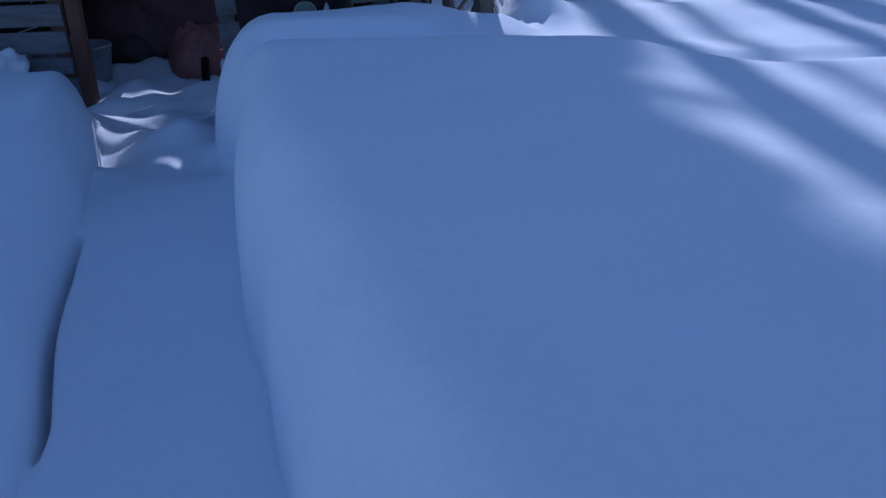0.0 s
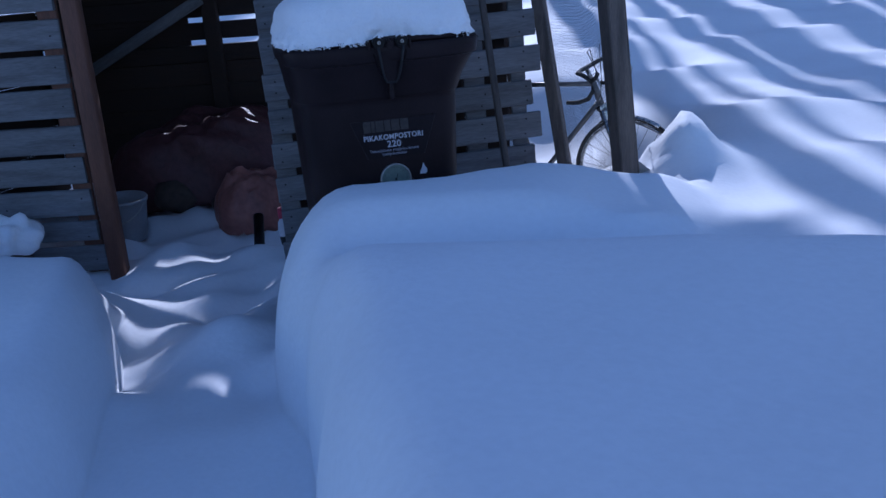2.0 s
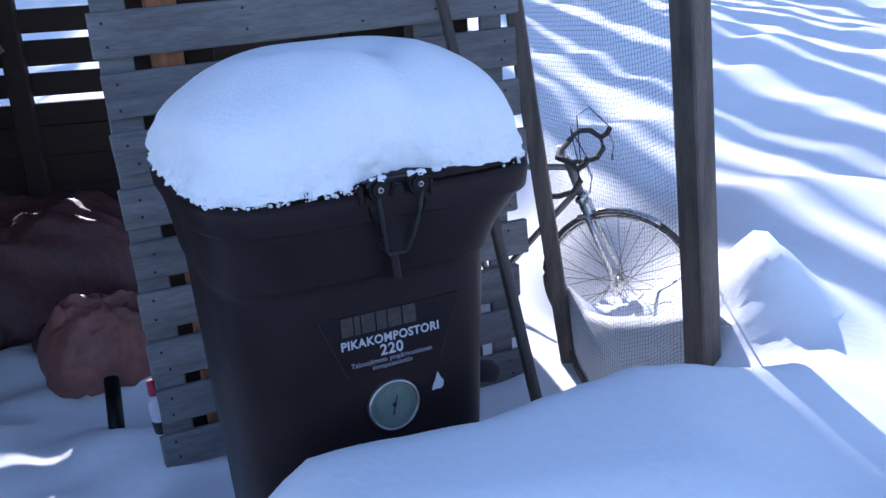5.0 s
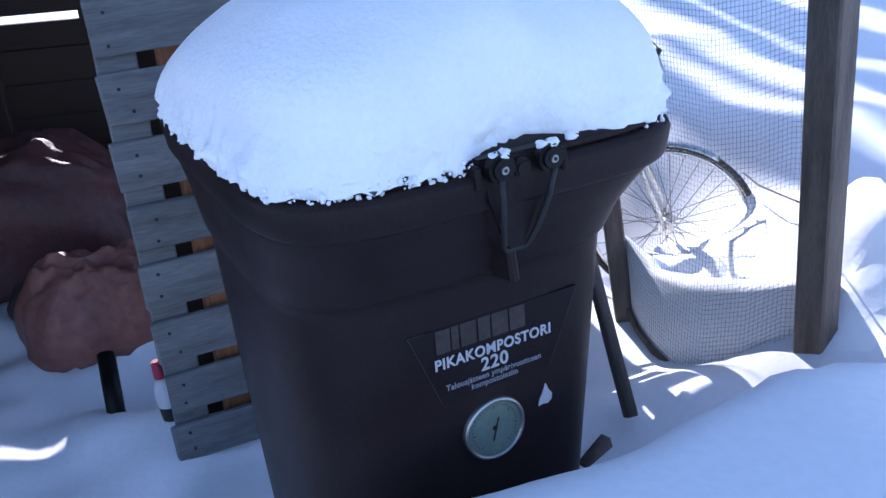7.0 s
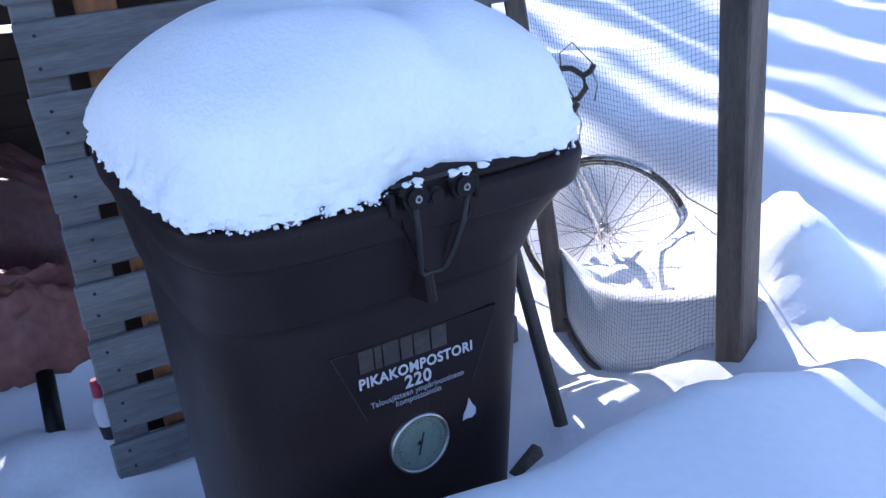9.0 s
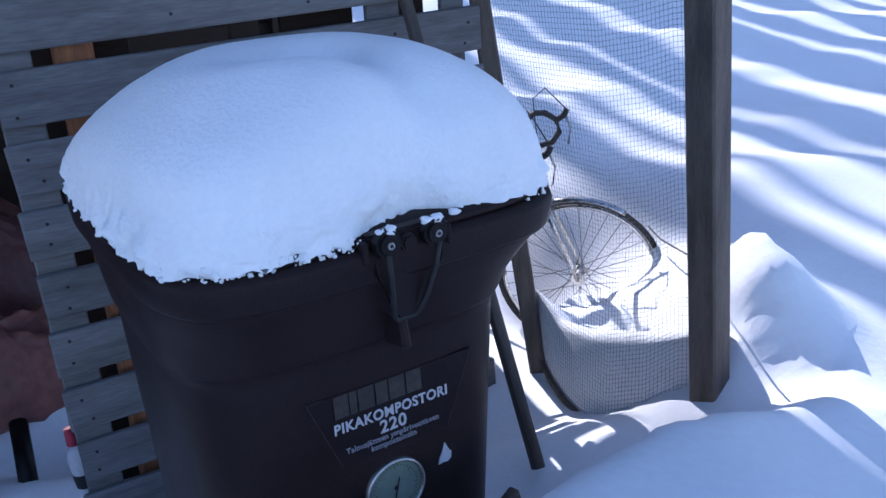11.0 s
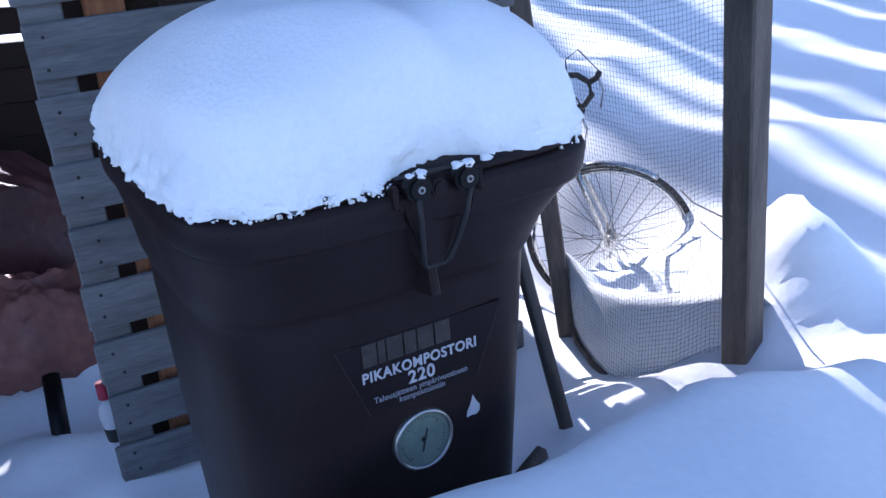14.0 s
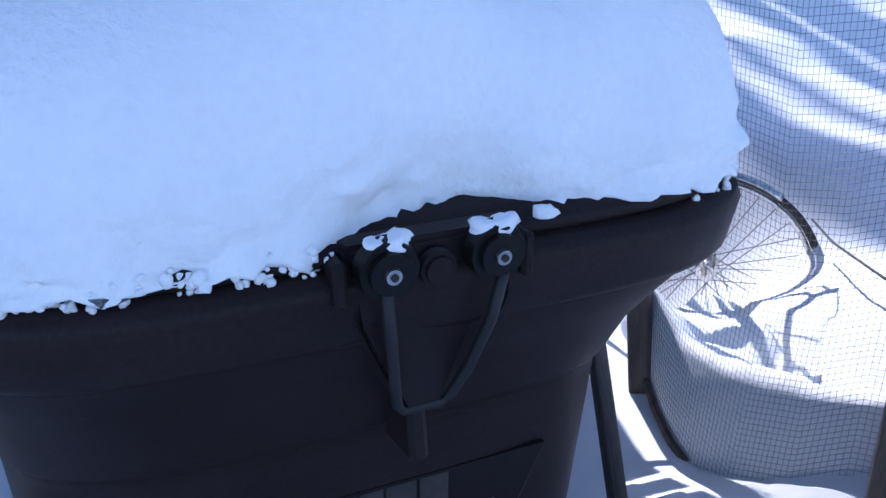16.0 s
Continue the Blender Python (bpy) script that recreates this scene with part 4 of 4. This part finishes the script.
# ---- the wood on the rise behind ----
def tree_meshes(seed, height, base, crown_lo, crown_r, blobs, twigs):
    rng = np.random.RandomState(seed)
    bend = rng.uniform(-0.3, 0.3, 2)
    def axis(z):
        k = (z / height) ** 2
        return Vector((bend[0] * k * 2 + 0.03 * math.sin(z), bend[1] * k * 2, z))
    zs = [-0.5, 0.0, 0.15, 0.5, 1.2, 2.5, 4, 6, 8, 10, 12, 14, 17, 20, height]
    zs = [z for z in zs if z <= height]
    rad = [base * (1.35 if z < 0.1 else 1.1 if z < 0.4 else 1) * max(0.06, (1 - max(z, 0) / height) ** 0.8) for z in zs]
    bm = tube([axis(max(z, 0)) + Vector((0, 0, min(z, 0))) for z in zs], base, 9, radii=rad)
    for i in range(twigs):
        z = rng.uniform(0.9, crown_lo)
        a = rng.uniform(0, 2 * PI)
        ln = rng.uniform(0.3, 1.0)
        p = axis(z)
        q = p + Vector((math.cos(a) * ln * 0.6, math.sin(a) * ln * 0.6, -0.05 * ln + rng.uniform(-0.1, 0.1)))
        r = p + Vector((math.cos(a) * ln, math.sin(a) * ln, -0.3 * ln + rng.uniform(-0.1, 0.1)))
        tube([p, q, r], 0.012, 4, bm, radii=[0.016, 0.010, 0.004])
    limbs = []
    for i in range(blobs):
        z = crown_lo + (height - crown_lo) * rng.rand() ** 0.9
        f = (height - z) / (height - crown_lo)
        a = rng.uniform(0, 2 * PI)
        ln = crown_r * (0.25 + 0.75 * f) * rng.uniform(0.6, 1.1)
        p = axis(min(z, height - 0.2))
        q = p + Vector((math.cos(a) * ln, math.sin(a) * ln, -0.15 * ln))
        tube([p, p.lerp(q, 0.5) + Vector((0, 0, 0.05)), q], 0.02, 4, bm, radii=[0.035, 0.02, 0.006])
        limbs.append((p, q))
    trunk = mesh_of("trunk", bm, bark, True)
    verts, faces = [], []
    for p, q in limbs:
        for k in range(16):
            s = rng.uniform(0.25, 1.05)
            c = p.lerp(q, s) + Vector(rng.normal(0, 0.16, 3))
            d = (q - p).normalized() * rng.uniform(0.22, 0.42)
            w = Vector(rng.normal(0, 1, 3)).cross(d).normalized() * rng.uniform(0.07, 0.16)
            o = d.cross(w).normalized() * 0.035
            b = len(verts)
            verts += [c - d, c + w + o, c + d - Vector((0, 0, 0.06)), c - w + o, c - o * 1.5]
            faces += [(b, b + 1, b + 4), (b + 1, b + 2, b + 4), (b + 2, b + 3, b + 4), (b + 3, b, b + 4)]
    me = bpy.data.meshes.new("crown")
    me.from_pydata([tuple(v) for v in verts], [], faces)
    me.materials.append(needles)
    return trunk, me


def plant_forest():
    lean = [tree_meshes(101, 14.0, 0.17, 7.2, 0.70, 30, 14), tree_meshes(102, 15.0, 0.21, 8.2, 0.80, 32, 10),
            tree_meshes(103, 13.0, 0.14, 6.8, 0.60, 26, 18), tree_meshes(104, 14.5, 0.23, 8.8, 0.85, 32, 8)]
    full = [tree_meshes(111, 17.5, 0.17, 5.0, 1.6, 70, 10), tree_meshes(112, 16.0, 0.14, 3.5, 1.5, 70, 8), tree_meshes(113, 18.5, 0.20, 7.0, 1.7, 64, 16)]
    shade = tree_meshes(106, 19.5, 0.26, 11.5, 1.25, 300, 6)
    tall = [tree_meshes(107, 25.0, 0.25, 18.0, 0.9, 34, 12), tree_meshes(108, 24.0, 0.21, 17.8, 0.8, 30, 16)]
    slim = [tree_meshes(121, 22.5, 0.13, 17.6, 0.7, 24, 18), tree_meshes(122, 23.0, 0.16, 18.0, 0.7, 24, 22)]
    young = tree_meshes(105, 5.5, 0.05, 0.7, 0.9, 46, 4)
    rng = np.random.RandomState(17)

    def plant(kind, x, y, label, group, s=1.0):
        z = ground_z(x, y) - 0.05
        m = pose(x, y, z, rng.uniform(-2, 2), rng.uniform(-2, 2), rng.uniform(0, 360)) @ Matrix.Scale(s, 4)
        trunk, crown = kind
        t = thing("pine_tree", m, label, "tree", group)
        part("trunk", trunk, bark, t)
        part("crown", crown, needles, t)
    # tall pines added on the crest: their unseen crowns shade the path
    for x, y, k in ((-5.10, 26.5, 1.0), (-4.90, 27.2, 1.0), (-4.55, 27.0, 1.02)):
        plant(shade, x, y, "tall dense pine added to shade the path, crown out of view", "tall pines", k)
    for i in range(44):
        x = -25 + 50 * (i + 0.6 * rng.rand()) / 44
        if -7.9 < x < 5.0:
            continue
        plant(lean[rng.randint(4)], x, 26 + rng.uniform(0, 5), "slender pine with a bare lower trunk standing in snow", "pines on the crest", rng.uniform(0.85, 1.12))
    for k, (x, y) in enumerate(((-7.9, 27.5),)):
        plant(lean[k % 4], x, y, "slender pine with a bare lower trunk standing in snow", "pines on the crest", 0.95)
    for k, x in enumerate((-2.66, -2.23, -1.53, -1.18, -0.48, 0.07, 0.32, 1.22, 1.62, 2.52, 3.12, 3.82, 4.6)):
        plant(tall[k % 2], x, 25.0 + 4.0 * ((k * 0.618) % 1.0), "tall bare-stemmed pine with a small top", "bare-stemmed pines", rng.uniform(0.95, 1.08))
    for k in range(16):
        plant(slim[k % 2], -5.0 + 0.70 * k + 0.5 * ((k * 0.377) % 1.0), 24.5 + 8.0 * ((k * 0.618 + 0.4) % 1.0), "thin bare-stemmed pine with a small top", "bare-stemmed pines", rng.uniform(0.9, 1.1))
    for i in range(80):
        y = 34 + rng.uniform(0, 9)
        x = -34 + 68 * ((i * 0.618034) % 1.0)
        plant(young, x, y, "dark young spruce among the pines", "young spruces", rng.uniform(0.6, 1.25))
    for i in range(120):
        y = 47 + rng.uniform(0, 18)
        x = -44 + 88 * ((i * 0.618034 + 0.3) % 1.0)
        plant(full[rng.randint(3)], x, y, "tall dark spruce deep in the wood", "spruces in the wood", rng.uniform(0.85, 1.15))


plant_forest()


def far_wood():
    """Thin stems standing close together behind the first trees."""
    rng = np.random.RandomState(29)
    bm = bmesh.new()
    for i in range(420):
        x, y = rng.uniform(-48, 48), rng.uniform(36, 72)
        z = ground_z(x, y) - 0.2
        r = rng.uniform(0.05, 0.14)
        hgt = rng.uniform(5, 9)
        tilt = Vector((rng.uniform(-0.4, 0.4), rng.uniform(-0.4, 0.4), hgt))
        p = Vector((x, y, z))
        tube([p, p + tilt * 0.5, p + tilt], r, 5, bm, radii=[r, r * 0.8, r * 0.4])
    whole("far_stems", bm, bark, "close-standing thin stems deep in the wood", "wood", kind="stuff")
    verts, faces = [], []
    for i in range(9000):
        x, y = rng.uniform(-50, 50), rng.uniform(40, 74)
        z = ground_z(x, y) + rng.uniform(0.3, 7.5) if i % 4 == 0 else z + rng.uniform(-0.4, 0.4)
        c = Vector((x, y, z)) if i % 4 == 0 else c + Vector(rng.normal(0, 0.35, 3))
        d = Vector(rng.normal(0, 1, 3)).normalized() * rng.uniform(0.25, 0.5)
        w = Vector(rng.normal(0, 1, 3)).cross(d).normalized() * rng.uniform(0.12, 0.25)
        o = d.cross(w).normalized() * 0.04
        b = len(verts)
        verts += [c - d, c + w + o, c + d, c - w + o, c - o]
        faces += [(b, b + 1, b + 4), (b + 1, b + 2, b + 4), (b + 2, b + 3, b + 4), (b + 3, b, b + 4)]
    me = bpy.data.meshes.new("undergrowth")
    me.from_pydata([tuple(v) for v in verts], [], faces)
    me.materials.append(needles)
    tagged(new("undergrowth", me), "dark needle branches filling the wood", "wood", kind="stuff")


far_wood()


# ---- bare saplings on the slope ----
def sapling(x, y, seed, height):
    rng = random.Random(seed)
    bm = bmesh.new()
    z = ground_z(x, y) - 0.05
    top = Vector((rng.uniform(-0.25, 0.25), rng.uniform(-0.2, 0.2), height))
    tube([(0, 0, 0), top * 0.5 + Vector((0.03, 0, 0)), top], 0.02, 6, bm, radii=[0.028, 0.018, 0.006])
    for k in range(9):
        s = rng.uniform(0.25, 0.9)
        p = top * s
        a = rng.uniform(0, 2 * PI)
        ln = rng.uniform(0.25, 0.6)
        q = p + Vector((math.cos(a) * ln * 0.6, math.sin(a) * ln * 0.6, ln * 0.3))
        r = q + Vector((math.cos(a) * ln * 0.4, math.sin(a) * ln * 0.4, rng.uniform(-0.35, 0.1)))
        tube([p, q, r], 0.006, 4, bm, radii=[0.009, 0.006, 0.003])
    whole("sapling", bm, bark, "bare dark sapling standing in the snow", "sapling", pose(x, y, z), "saplings on the slope")


for k, (x, y, hh) in enumerate(((1.45, 15.2, 1.6), (1.9, 15.8, 1.3), (2.35, 16.5, 1.5), (1.65, 14.6, 0.9))):
    sapling(x, y, k, hh)

whole("cable", tube([(0.50, 5.76, 0.56), (0.42, 5.45, 0.63), (0.35, 5.15, 0.715), (0.27, 4.83, 0.81)], 0.003, 6), black_metal, "thin dark cable running from the bicycle to the gate post", "cable")
